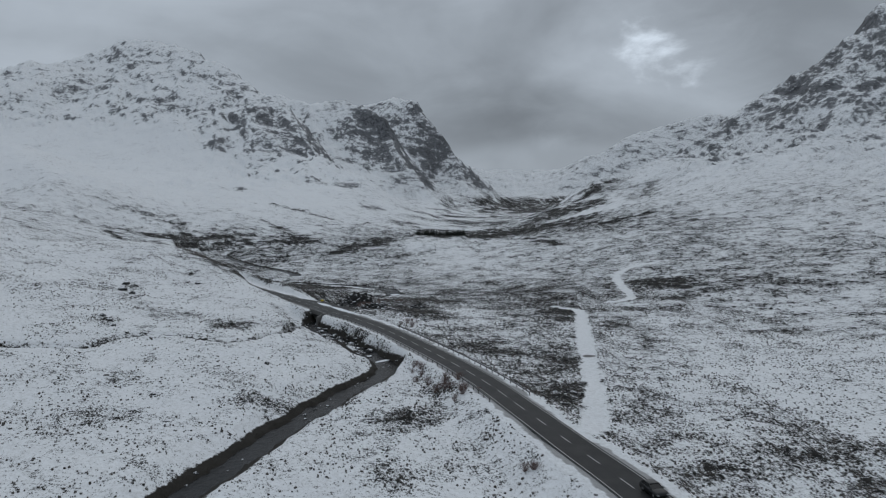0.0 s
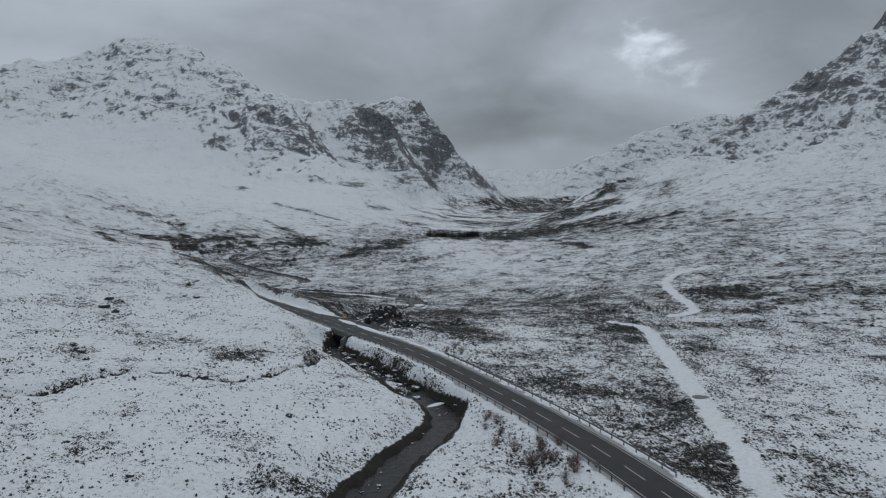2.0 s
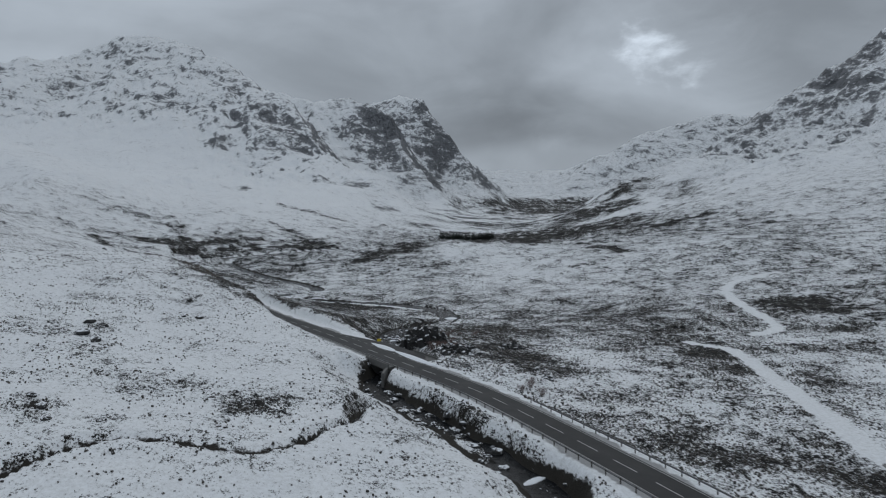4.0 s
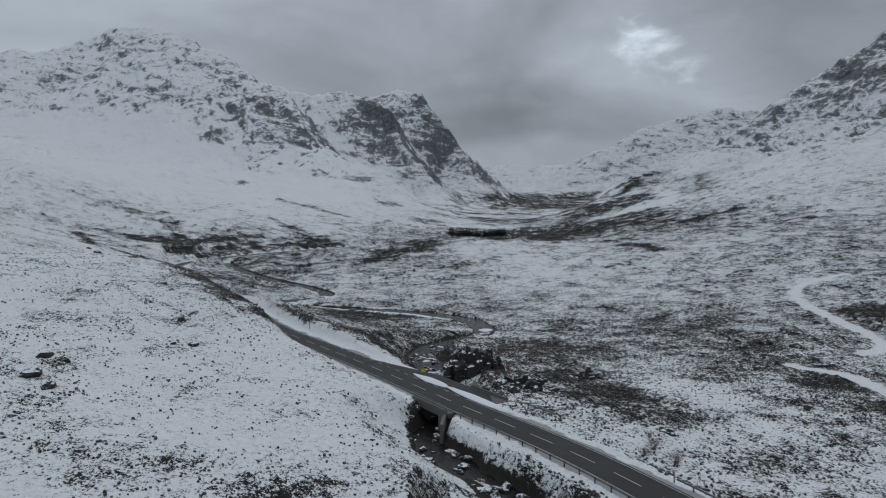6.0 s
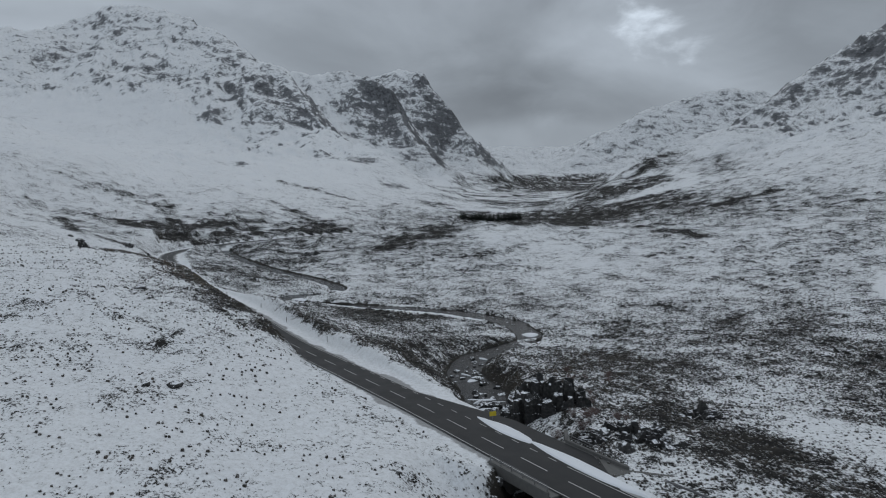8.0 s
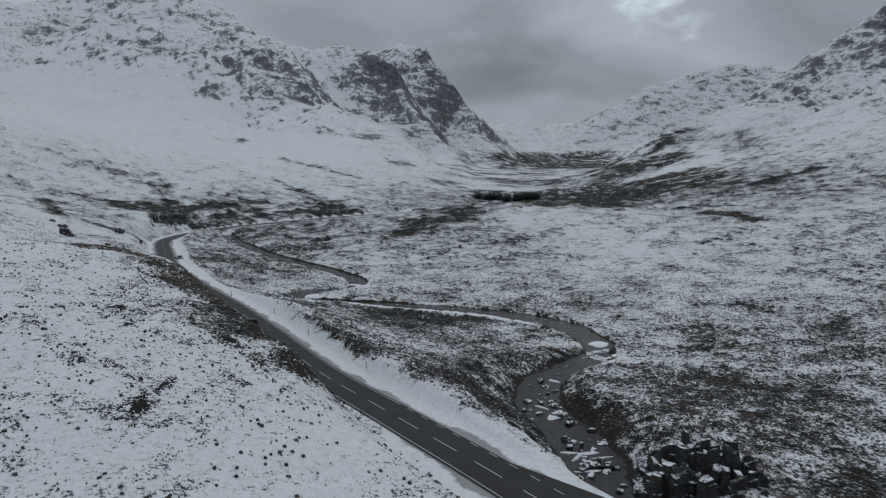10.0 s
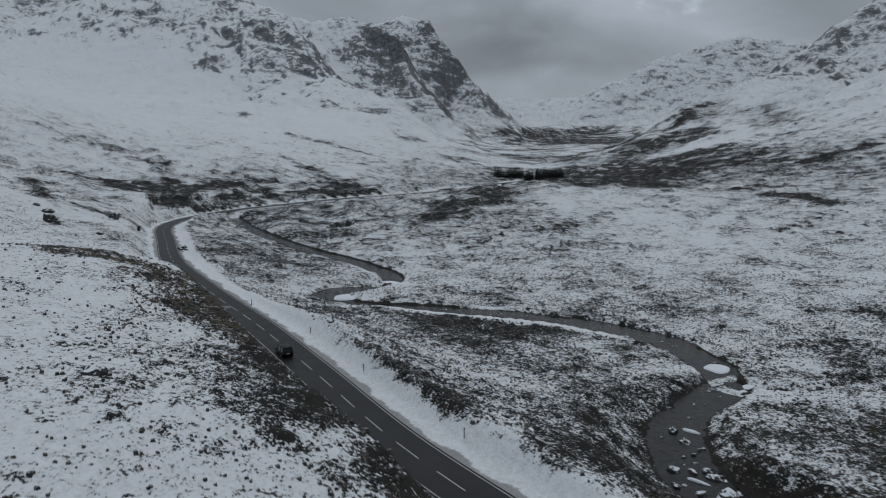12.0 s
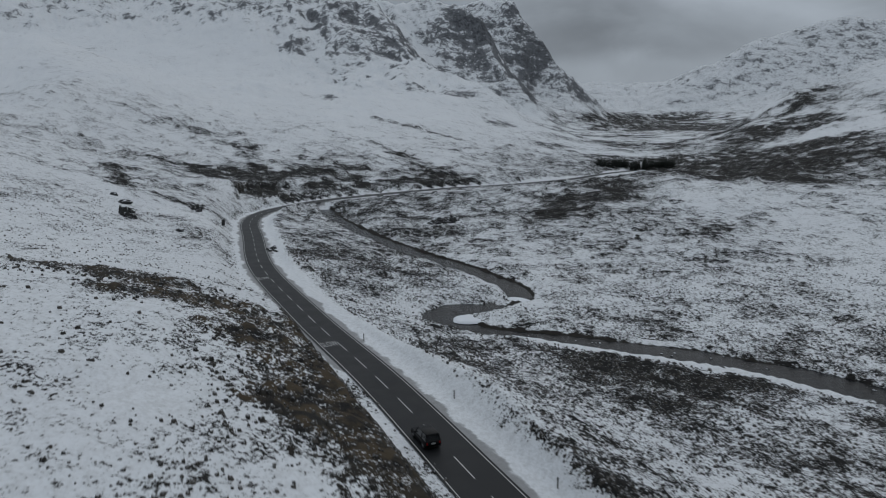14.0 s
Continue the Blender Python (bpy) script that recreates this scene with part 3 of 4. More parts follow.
# rock that shows low down, through the moor
OUTCROPS = [(-325, 1112, 15, 0.68), (-310, 1120, 9, 0.74), (-235, 1372, 24, 1.1), (-205, 1345, 18, 1.0), (-173, 1319, 25, 1.1), (-120, 1182, 20, 1.1), (-100, 1200, 12, 0.62), (242, 877, 12, 0.62), (262, 890, 10, 0.62), (290, 662, 8, 0.62), (300, 672, 7, 0.56),
            (-260, 1010, 8, 0.56), (-470, 1180, 8, 0.62), (-208, 475, 5, 0.81), (-205, 515, 5, 0.74), (-30, 1500, 40, 0.37), (330, 960, 10, 0.56), (420, 1000, 14, 0.50)]


def road_x(y):
    """Where the road runs at a distance up the glen, for the first stretch of it."""
    return np.interp(y, [0, 88, 217, 346, 500, 560, 700], [48, 26, -20, -100, -180, -199, -90])


def cover(x, y, h, high, slope):
    """How thick the heather shows through the snow."""
    floor = smooth(-30, 25, x - road_x(y)) * smooth(40, -5, h)
    off = np.abs(x - 40)
    streaks = smooth(60, 160, off) * fractal((off + y) / 34, (off - y) / 15, 1.0, 4, 0.65)
    moor = 1 - high
    thick = 0.535 - 0.14 * smooth(-100, -220, x) * smooth(660, 900, y) + (0.215 - 0.035 * smooth(380, 440, y)) * floor * (1 - 0.5 * smooth(800, 1000, y)) + 0.06 * smooth(420, 600, y) * smooth(1000, 700, y)
    thick += 0.6 * fractal(x, y, 70, 4, 0.6) * smooth(800, 1000, y) * smooth(-150, 0, x) * moor
    thick += 0.09 * streaks * moor * smooth(350, 600, y)
    edge = to_line(x, y, curved(BROW), 30)[0] + 2.5 * perlin(x / 7, y / 7)
    thick += 0.5 * np.exp(-((edge / (4.0 + 3.0 * smooth(372, 356, y) * smooth(322, 336, y))) ** 2)) * (0.9 + 0.5 * fractal(x, y, 5, 3))
    near = smooth(640, 560, y)
    mottle = 0.8 + 1.1 * fractal(x, y, 18, 4, 0.65)
    thick += (0.46 - 0.2 * near) * np.minimum(bumps(x, y, HEATHS), 1.5) * mottle * np.where(y > 2600, smooth(75, 30, h), moor)
    for half, dark, line in GULLIES:
        d = to_line(x, y, curved(line, 12.0), 4 * half)[0] * (1 + 0.6 * perlin(x / (3 * half), y / (3 * half)))
        thick += dark * np.exp(-((d / half) ** 2)) * mottle
    thick += (0.15 * fractal(x, y, 75, 4, 0.6) + 0.2 * fractal(x, y, 14, 4, 0.6)) * moor
    return thick + 0.28 * smooth(0.4, 0.9, slope) * moor * smooth(900, 600, y)


def land_sheet():
    """The ground: one sheet, finer ahead of and near the way."""
    angle = np.radians(np.concatenate([np.arange(-46, 46.01, 0.1), np.arange(49, 313.9, 3.9)]))
    r = [3.0, 12, 24, 36, 46, 54]
    while r[-1] < 620:
        r.append(r[-1] + 1.3)
    while r[-1] < 4850:
        r.append(r[-1] * 1.0047)
    r = np.array(r)
    rr, aa = np.meshgrid(r, angle, indexing="ij")
    x, y = (rr * np.sin(aa)).ravel(), (rr * np.cos(aa) - 30).ravel()
    h, high, road_d, wet_shade = terrain(x, y)
    grid = h.reshape(rr.shape)
    slope = np.hypot(np.gradient(grid, r, axis=0), (np.roll(grid, -1, 1) - np.roll(grid, 1, 1)) / (rr * 0.0035)).ravel()
    slope = np.where(np.abs(np.tile(angle, len(r))) < 0.8, slope, 0)
    heath = cover(x, y, h, high, slope * smooth(9, 20, road_d))
    track_d = np.minimum(to_line(x, y, LINES["track"], 30)[0], to_line(x, y, LINES["upper"], 30)[0])
    verge = road_d + 1.2 * perlin(x / 7, y / 7) + 0.8 * perlin(x / 2.5, y / 2.5)
    wide = 1.9 * smooth(262, 290, y) * (x > road_x(y))
    dirt = smooth(5.2, 3.5, verge) * smooth(900, 700, y)
    river_d, _, river_side = to_line(x, y, LINES["river"], 30)
    shelf = smooth(395, 405, y) * smooth(428, 422, y) * smooth(8.5, 5.5, river_d + 3 * perlin(x / 8, y / 8)) * smooth(2.5, 3.2, river_d) * (river_side < 0)
    heath = np.clip(heath, 0, 1.1) * (1 - 0.75 * shelf) * smooth(4.4 + wide, 6.6 + 1.4 * wide, verge) * smooth(0.7, 2.9, track_d + 2.0 * perlin(x / 5, y / 5))
    clump = perlin(x / 2.4, y / 2.4) + 0.6 * perlin(x / 1.4 + 40, y / 1.4)
    tall = smooth(0.1, 0.42, clump) * smooth(0.45, 0.8, heath) * smooth(700, 500, y) * smooth(8, 12, road_d)
    h = h + 0.5 * tall * smooth(-60, 40, y)
    hags = smooth(0.05, 0.4, perlin(x / 8.5, y / 8.5) + 0.5 * perlin(x / 4.1, y / 4.1)) * smooth(470, 640, y) * smooth(1350, 1000, y) * (1 - high)
    h = h + 1.3 * hags * smooth(9, 14, road_d)
    heath = heath + 0.13 * (hags - 0.35) * smooth(470, 640, y) * smooth(1350, 1000, y)
    heath = heath + (0.26 * tall - 0.07) * smooth(0.45, 0.6, heath) * smooth(700, 500, y)
    # brown grass on the steep bank over the road, and red-brown moor grass across the river
    bank = np.exp(-((to_line(x, y, curved(BROW), 30)[0] / 6) ** 2)) * smooth(4.6, 6.0, road_d)
    brow = np.clip(0.9 * bank * smooth(312, 336, y) + bumps(x, y, DRY) * smooth(0.7, 1.0, heath), 0, 1)
    rows, cols = len(r), len(angle)
    i, j = np.meshgrid(np.arange(rows - 1), np.arange(cols), indexing="ij")
    k = (j + 1) % cols
    quads = np.stack([i * cols + j, i * cols + k, (i + 1) * cols + k, (i + 1) * cols + j], -1).reshape(-1, 4)[:, ::-1]
    mesh = bpy.data.meshes.new("ground")
    mesh.vertices.add(len(x))
    mesh.vertices.foreach_set("co", np.stack([x, y, h], -1).astype(np.float32).ravel())
    mesh.loops.add(quads.size)
    mesh.loops.foreach_set("vertex_index", quads.ravel().astype(np.int32))
    mesh.polygons.add(len(quads))
    mesh.polygons.foreach_set("loop_start", np.arange(0, quads.size, 4, dtype=np.int32))
    mesh.polygons.foreach_set("loop_total", np.full(len(quads), 4, dtype=np.int32))
    mesh.polygons.foreach_set("use_smooth", np.ones(len(quads), dtype=bool))
    for name, values in (("heath", heath), ("crag", np.clip(high * (0.6 + bumps(x, y, CRAGS)) + bumps(x, y, OUTCROPS), 0, 1.3)), ("dirt", dirt), ("wet_shade", wet_shade), ("dry", brow)):
        mesh.attributes.new(name, "FLOAT", "POINT").data.foreach_set("value", values.astype(np.float32))
    mesh.update()
    mesh.materials.append(GROUND)
    return tagged(new("ground", mesh), "snow-covered moor and mountain slopes with dark heather", "ground", kind="structure")


ground = land_sheet()


def height(x, y):
    return float(terrain(np.array([float(x)]), np.array([float(y)]))[0][0])


def strip(name, line, half, lift, mat, across=2, label="", category="", wobble=0.0):
    """A band along a line."""
    run = np.gradient(line[:, :2], axis=0)
    run /= np.linalg.norm(run, axis=1)[:, None]
    side = np.stack([-run[:, 1], run[:, 0]], -1)
    bm = bmesh.new()
    rows = []
    for k, (p, s) in enumerate(zip(line, side)):
        rows.append([bm.verts.new((p[0] + s[0] * o, p[1] + s[1] * o, p[2] + lift)) for o in np.linspace(-half, half, across + 1)])
    for a, b in zip(rows, rows[1:]):
        for n in range(across):
            bm.faces.new((a[n], b[n], b[n + 1], a[n + 1])[::-1])
    mesh = bpy.data.meshes.new(name)
    bm.to_mesh(mesh)
    bm.free()
    mesh.materials.append(mat)
    return tagged(new(name, mesh), label, category, kind="structure")


road = strip("road", LINES["road"], 3.3, 0.0, ASPHALT, 2, "dark wet asphalt road with thin white markings", "road")
for name in WIDTH:
    strip("water", LINES[name], WIDTH[name] * 2.2 + 0.4, 0.0, WATER, 2, "dark peaty river water between snowy banks", "river")


# ---- helpers for things ----
def part(name, bm, mat, parent=None, label="", flat=False):
    """Links a bmesh as one mesh object, under a thing where one is given."""
    mesh = bpy.data.meshes.new(name)
    bm.to_mesh(mesh)
    bm.free()
    if not flat:
        mesh.polygons.foreach_set("use_smooth", [True] * len(mesh.polygons))
    mesh.materials.append(mat)
    ob = new(name, mesh)
    ob.parent = parent
    return tagged(ob, label)


def box(bm, x0, x1, y0, y1, z0, z1, bevel=0.0, m=Matrix()):
    made = bmesh.ops.create_cube(bm, size=1.0)["verts"]
    bmesh.ops.transform(bm, verts=made, matrix=m @ Matrix.Translation(((x0 + x1) / 2, (y0 + y1) / 2, (z0 + z1) / 2)) @ Matrix.Diagonal((x1 - x0, y1 - y0, z1 - z0, 1)))
    if bevel:
        edges = list({e for v in made for e in v.link_edges})
        bmesh.ops.bevel(bm, geom=edges, offset=bevel, segments=2, affect="EDGES", profile=0.5)
    return bm


def tube(bm, a, b, r0, r1, sides=6):
    """A tapered rod from a to b."""
    a, b = Vector(a), Vector(b)
    q = (b - a).to_track_quat("Z", "Y").to_matrix()
    rings = []
    for p, r in ((a, r0), (b, r1)):
        rings.append([bm.verts.new(p + q @ Vector((r * math.cos(k * math.tau / sides), r * math.sin(k * math.tau / sides), 0))) for k in range(sides)])
    for k in range(sides):
        bm.faces.new((rings[0][k], rings[0][(k + 1) % sides], rings[1][(k + 1) % sides], rings[1][k]))
    bm.faces.new(rings[0][::-1])
    bm.faces.new(rings[1])
    return bm


def empty(name, m, label, category, group=""):
    ob = new(name)
    ob.matrix_basis = m
    return tagged(ob, label, category, group)


RUN = LINES["road"]
FAR_ALONG = np.concatenate([[0], np.cumsum(np.hypot(*np.diff(RUN[:, :2], axis=0).T))])


def on_road(s, off=0.0, lift=0.0):
    """The pose at s metres along the road, off metres to its left, with x along the road."""
    x, y, z = (np.interp(s, FAR_ALONG, RUN[:, c]) for c in range(3))
    x1, y1, z1 = (np.interp(s + 1, FAR_ALONG, RUN[:, c]) for c in range(3))
    turn = math.atan2(y1 - y, x1 - x)
    return pose(x - math.sin(turn) * off, y + math.cos(turn) * off, z + lift, 0, 0, math.degrees(turn))


def along_at(x, y):
    """How far along the road the place nearest to x, y is."""
    return float(FAR_ALONG[np.argmin(np.hypot(RUN[:, 0] - x, RUN[:, 1] - y))])


PAINT = plain("worn_white_road_paint", (0.5, 0.5, 0.49), 0.7, 0, 0.35, 2.0, 0.004)
STEEL = plain("galvanised_steel", (0.2, 0.2, 0.205), 0.5, 0.7, 0.3, 2.0, 0.004)
TIMBER = plain("dark_weathered_timber", (0.05, 0.042, 0.035), 0.8, 0, 0.35, 4.0, 0.02)
STONE = plain("damp_grey_masonry", (0.13, 0.128, 0.122), 0.85, 0, 0.4, 1.5, 0.05)
SNOW = plain("lying_snow", (0.8, 0.82, 0.85), 0.85, 0, 0.06, 0.6, 0.06)
BLACK = plain("black_car_paint", (0.004, 0.004, 0.0045), 0.35, 0.0, 0.1, 1.0, 0.0005, Specular_IOR_Level=0.1)
GREYCAR = plain("dark_grey_car_paint", (0.02, 0.021, 0.023), 0.3, 0.3, 0.1, 1.0, 0.001)
RUBBER = plain("tyre_rubber", (0.012, 0.012, 0.012), 0.85, 0, 0.2, 8.0, 0.01)
GLASS = plain("tinted_car_glass", (0.006, 0.007, 0.008), 0.1, 0, 0.1, 1.0, 0.0005, Specular_IOR_Level=0.3)
LAMPRED = plain("red_lamp_lens", (0.25, 0.01, 0.01), 0.2, 0, 0.1, 6.0, 0.001)
LAMPWHITE = plain("clear_lamp_lens", (0.6, 0.6, 0.6), 0.15, 0, 0.1, 6.0, 0.001)
YELLOW = plain("yellow_sign_face", (0.55, 0.42, 0.02), 0.5, 0, 0.15, 4.0, 0.002)
SIGNBLACK = plain("black_sign_face", (0.012, 0.012, 0.012), 0.5, 0, 0.2, 4.0, 0.002)
TWIG = plain("red_brown_twigs", (0.15, 0.105, 0.095), 0.9, 0, 0.4, 2.0, 0.01)
NEEDLES = plain("dark_spruce_needles", (0.018, 0.024, 0.018), 0.9, 0, 0.4, 0.8, 0.05)
BARK = plain("spruce_bark", (0.06, 0.05, 0.04), 0.9, 0, 0.3, 3.0, 0.03)
GRAVEL = plain("wet_grey_gravel", (0.16, 0.155, 0.15), 0.8, 0, 0.4, 1.2, 0.04)


# ---- road markings ----
def flat_mark(name, length, width):
    bm = bmesh.new()
    box(bm, -length / 2, length / 2, -width / 2, width / 2, 0, 0.006)
    return bm


first = None
for k in range(86):
    s = 92 + 9.0 * k
    if first is None:
        bm = flat_mark("centre_dash", 5.2, 0.13)
        first = part("centre_dash", bm, PAINT, road, flat=True)
        first.matrix_basis = on_road(s, 0, 0.004)
    else:
        ob = new("centre_dash", first.data)
        ob.parent = road
        ob.matrix_basis = on_road(s, 0, 0.004)


def edge_line(off, s0, s1, width=0.11):
    bm = bmesh.new()
    last = None
    for s in np.arange(s0, s1, 2.0):
        m = on_road(s, off, 0.008)
        row = [bm.verts.new(m @ Vector((0, w, 0))) for w in (-width / 2, width / 2)]
        if last:
            bm.faces.new((last[0], row[0], row[1], last[1]))
        last = row
    return part("edge_line", bm, PAINT, road, flat=True)


edge_line(2.95, 40, 905)
edge_line(-2.95, 40, along_at(-40, 248))
edge_line(-2.95, along_at(-74, 302), 905)
first = None
for k in range(17):
    m = on_road(along_at(-40, 248) + 2 + 3.9 * k, -2.95, 0.004)
    if first is None:
        first = part("edge_dash", flat_mark("edge_dash", 1.6, 0.11), PAINT, road, flat=True)
        first.matrix_basis = m
    else:
        ob = new("edge_dash", first.data)
        ob.parent, ob.matrix_basis = road, m


def painted_word(text, s, off, size):
    curve = bpy.data.curves.new("painted_word", "FONT")
    curve.body, curve.size, curve.align_x, curve.align_y = text, 1.0, "CENTER", "CENTER"
    maker = new("painted_word", curve)
    mesh = bpy.data.meshes.new_from_object(maker.evaluated_get(bpy.context.evaluated_depsgraph_get()))
    bpy.data.objects.remove(maker)
    mesh.materials.clear()
    mesh.materials.append(PAINT)
    ob = new("painted_word", mesh)
    ob.parent = road
    ob.matrix_basis = on_road(s, off, 0.01) @ pose(0, 0, 0, 0, 0, -90) @ Matrix.Diagonal((size[0], size[1], 1, 1))
    return tagged(ob, "the word SLOW painted in white across one lane")


painted_word("SLOW", along_at(-125, 391), 1.5, (0.95, 3.6))
painted_word("SLOW", along_at(-153, 440), 1.5, (0.95, 3.6))

# the lay-by beside the road past the bridge
bm = bmesh.new()
s0, s1 = along_at(-34, 240), along_at(-60, 281)
last = None
for s in np.linspace(s0, s1, 30):
    u = (s - s0) / (s1 - s0)
    open_up = min(1, u / 0.18) * min(1, (1 - u) / 0.45)
    inner, out = 3.1, 3.2 + 4.9 * open_up
    m = on_road(s, 0, 0.003)
    row = [bm.verts.new(m @ Vector((0, -w, 0))) for w in (inner, out)]
    if last:
        bm.faces.new((last[0], last[1], row[1], row[0])[::-1])
    last = row
bmesh.ops.recalc_face_normals(bm, faces=bm.faces[:])
layby = part("pavement", bm, ASPHALT)
tagged(layby, "narrow asphalt lay-by beside the bridge with snow at its edge", "lay-by", kind="structure")


# ---- bridge ----
def bridge():
    mid = along_at(-41.5, 246)
    thing = empty("road_bridge", on_road(mid), "small grey masonry road bridge over the dark river", "bridge")
    span = 6.6
    bm = bmesh.new()
    box(bm, -span / 2 - 3.0, span / 2 + 3.0, -8.7, 4.4, -0.95, -0.06, 0.05)
    part("deck", bm, STONE, thing, flat=True)
    for x in (-span / 2 - 1.2, span / 2 + 1.2):
        bm = bmesh.new()
        box(bm, x - 1.2, x + 1.2, -8.9, 4.6, -7.5, -0.9, 0.08)
        part("abutment", bm, STONE, thing, "damp stone abutment", flat=True)
    for side, edge in ((-1, -8.6), (1, 4.35)):
        for end in (-1, 1):
            bm = bmesh.new()
            m = pose(end * (span / 2 + 2.2), edge + side * 0.25, 0, 0, 0, side * end * 38)
            box(bm, 0 if end > 0 else -5.5, 5.5 if end > 0 else 0, -0.3, 0.3, -6.5, -0.3, 0.06, m)
            part("wing_wall", bm, STONE, thing, flat=True)
        bm = bmesh.new()
        box(bm, -span / 2 - 2.4, span / 2 + 2.4, edge - 0.2, edge + 0.2, -1.1, 0.35, 0.04)
        part("parapet", bm, STONE, thing, "low concrete parapet with snow on top", flat=True)
        for high in (0.75, 1.1):
            bm = bmesh.new()
            tube(bm, (-span / 2 - 2.3, edge, high), (span / 2 + 2.3, edge, high), 0.045, 0.045, 8)
            part("handrail", bm, STEEL, thing)
        for x in np.linspace(-span / 2 - 2.2, span / 2 + 2.2, 6):
            bm = bmesh.new()
            tube(bm, (x, edge, 0.3), (x, edge, 1.13), 0.05, 0.05, 8)
            part("rail_post", bm, STEEL, thing)
    return thing


bridge()


# ---- crash barriers ----
def barrier(s0, s1, off, group, label):
    count = int((s1 - s0) / 3.2)
    thing = empty("crash_barrier", Matrix(), label, "crash barrier", group)
    post = None
    for k in range(count + 1):
        s = s0 + (s1 - s0) * k / count
        m = on_road(s, off)
        m.translation.z = min(m.translation.z, height(m.translation.x, m.translation.y) + 0.05)
        if post is None:
            bm = bmesh.new()
            box(bm, -0.06, 0.06, -0.07, 0.07, -0.4, 0.78, 0.01)
            post = part("post", bm, TIMBER, thing, flat=True)
            post.matrix_basis = m
        else:
            ob = new("post", post.data)
            ob.parent, ob.matrix_basis = thing, m
    for low, high in ((0.5, 0.78),):
        bm = bmesh.new()
        last = None
        side = 1 if off < 0 else -1
        for s in np.arange(s0 - 0.3, s1 + 0.5, 1.6):
            m = on_road(s, off + side * 0.09)
            m.translation.z = min(m.translation.z, height(m.translation.x, m.translation.y) + 0.05)
            row = [bm.verts.new(m @ Vector((0, side * w, z))) for w, z in ((0, low), (0.05, low + 0.05), (0.01, (low + high) / 2), (0.05, high - 0.05), (0, high), (-0.03, high), (-0.03, low))]
            if last:
                for a in range(7):
                    bm.faces.new((last[a], last[(a + 1) % 7], row[(a + 1) % 7], row[a]))
            last = row
        part("rail", bm, STEEL, thing, "dull grey corrugated steel rail")
    return thing


barrier(along_at(14, 131), along_at(-35, 240), 4.3, "crash barriers", "long grey steel crash barrier along the snowy verge")
barrier(along_at(13, 131) + 2, along_at(-17, 208), -4.6, "crash barriers", "long grey steel crash barrier along the snowy verge")
barrier(along_at(-30, 232), along_at(-33, 237.5), -8.6, "crash barriers", "short steel crash barrier beside the lay-by")
barrier(along_at(-45, 255), along_at(-58, 275), -8.7, "crash barriers", "short steel crash barrier beside the lay-by")


# ---- signs and posts ----
def sign(x, y, board, mat, label, turn):
    z = height(x, y)
    thing = empty("road_sign", pose(x, y, z, 0, 0, turn), label, "road sign")
    bm = bmesh.new()
    tube(bm, (0, 0, -0.3), (0, 0, board[2] + board[1] / 2), 0.05, 0.05, 8)
    part("pole", bm, STEEL, thing)
    bm = bmesh.new()
    box(bm, -board[0] / 2, board[0] / 2, -0.1, -0.06, board[2] - board[1] / 2, board[2] + board[1] / 2, 0.012)
    part("board", bm, mat, thing, flat=True)
    return thing


sign(-44.5, 266.5, (1.1, 0.7, 1.2), YELLOW, "small yellow warning board on a steel pole by the barrier", 20)
sign(-192.6, 507, (1.1, 1.1, 1.3), SIGNBLACK, "black bend marker board on a pole at the curve", 10)
sign(-195.5, 514, (1.1, 1.1, 1.3), SIGNBLACK, "black bend marker board on a pole at the curve", 10)


def marker_post(m):
    thing = empty("marker_post", m, "slim dark verge marker post standing in snow", "marker post", "verge marker posts")
    bm = bmesh.new()
    box(bm, -0.06, 0.06, -0.05, 0.05, -0.3, 1.0, 0.015)
    part("shaft", bm, TIMBER, thing, flat=True)
    bm = bmesh.new()
    box(bm, -0.075, 0.075, -0.065, 0.065, 1.0, 1.25, 0.02)
    part("cap", bm, SIGNBLACK, thing, "darker reflective cap", flat=True)
    return thing


spots = [(-77.5, 320.5), (-140, 402), (-121, 392), (-156, 462), (-92, 346), (-104, 368)]
first = marker_post(pose(spots[0][0], spots[0][1], height(*spots[0])))
for x, y in spots[1:]:
    copy_thing(first, pose(x, y, height(x, y), 0, 0, 30))


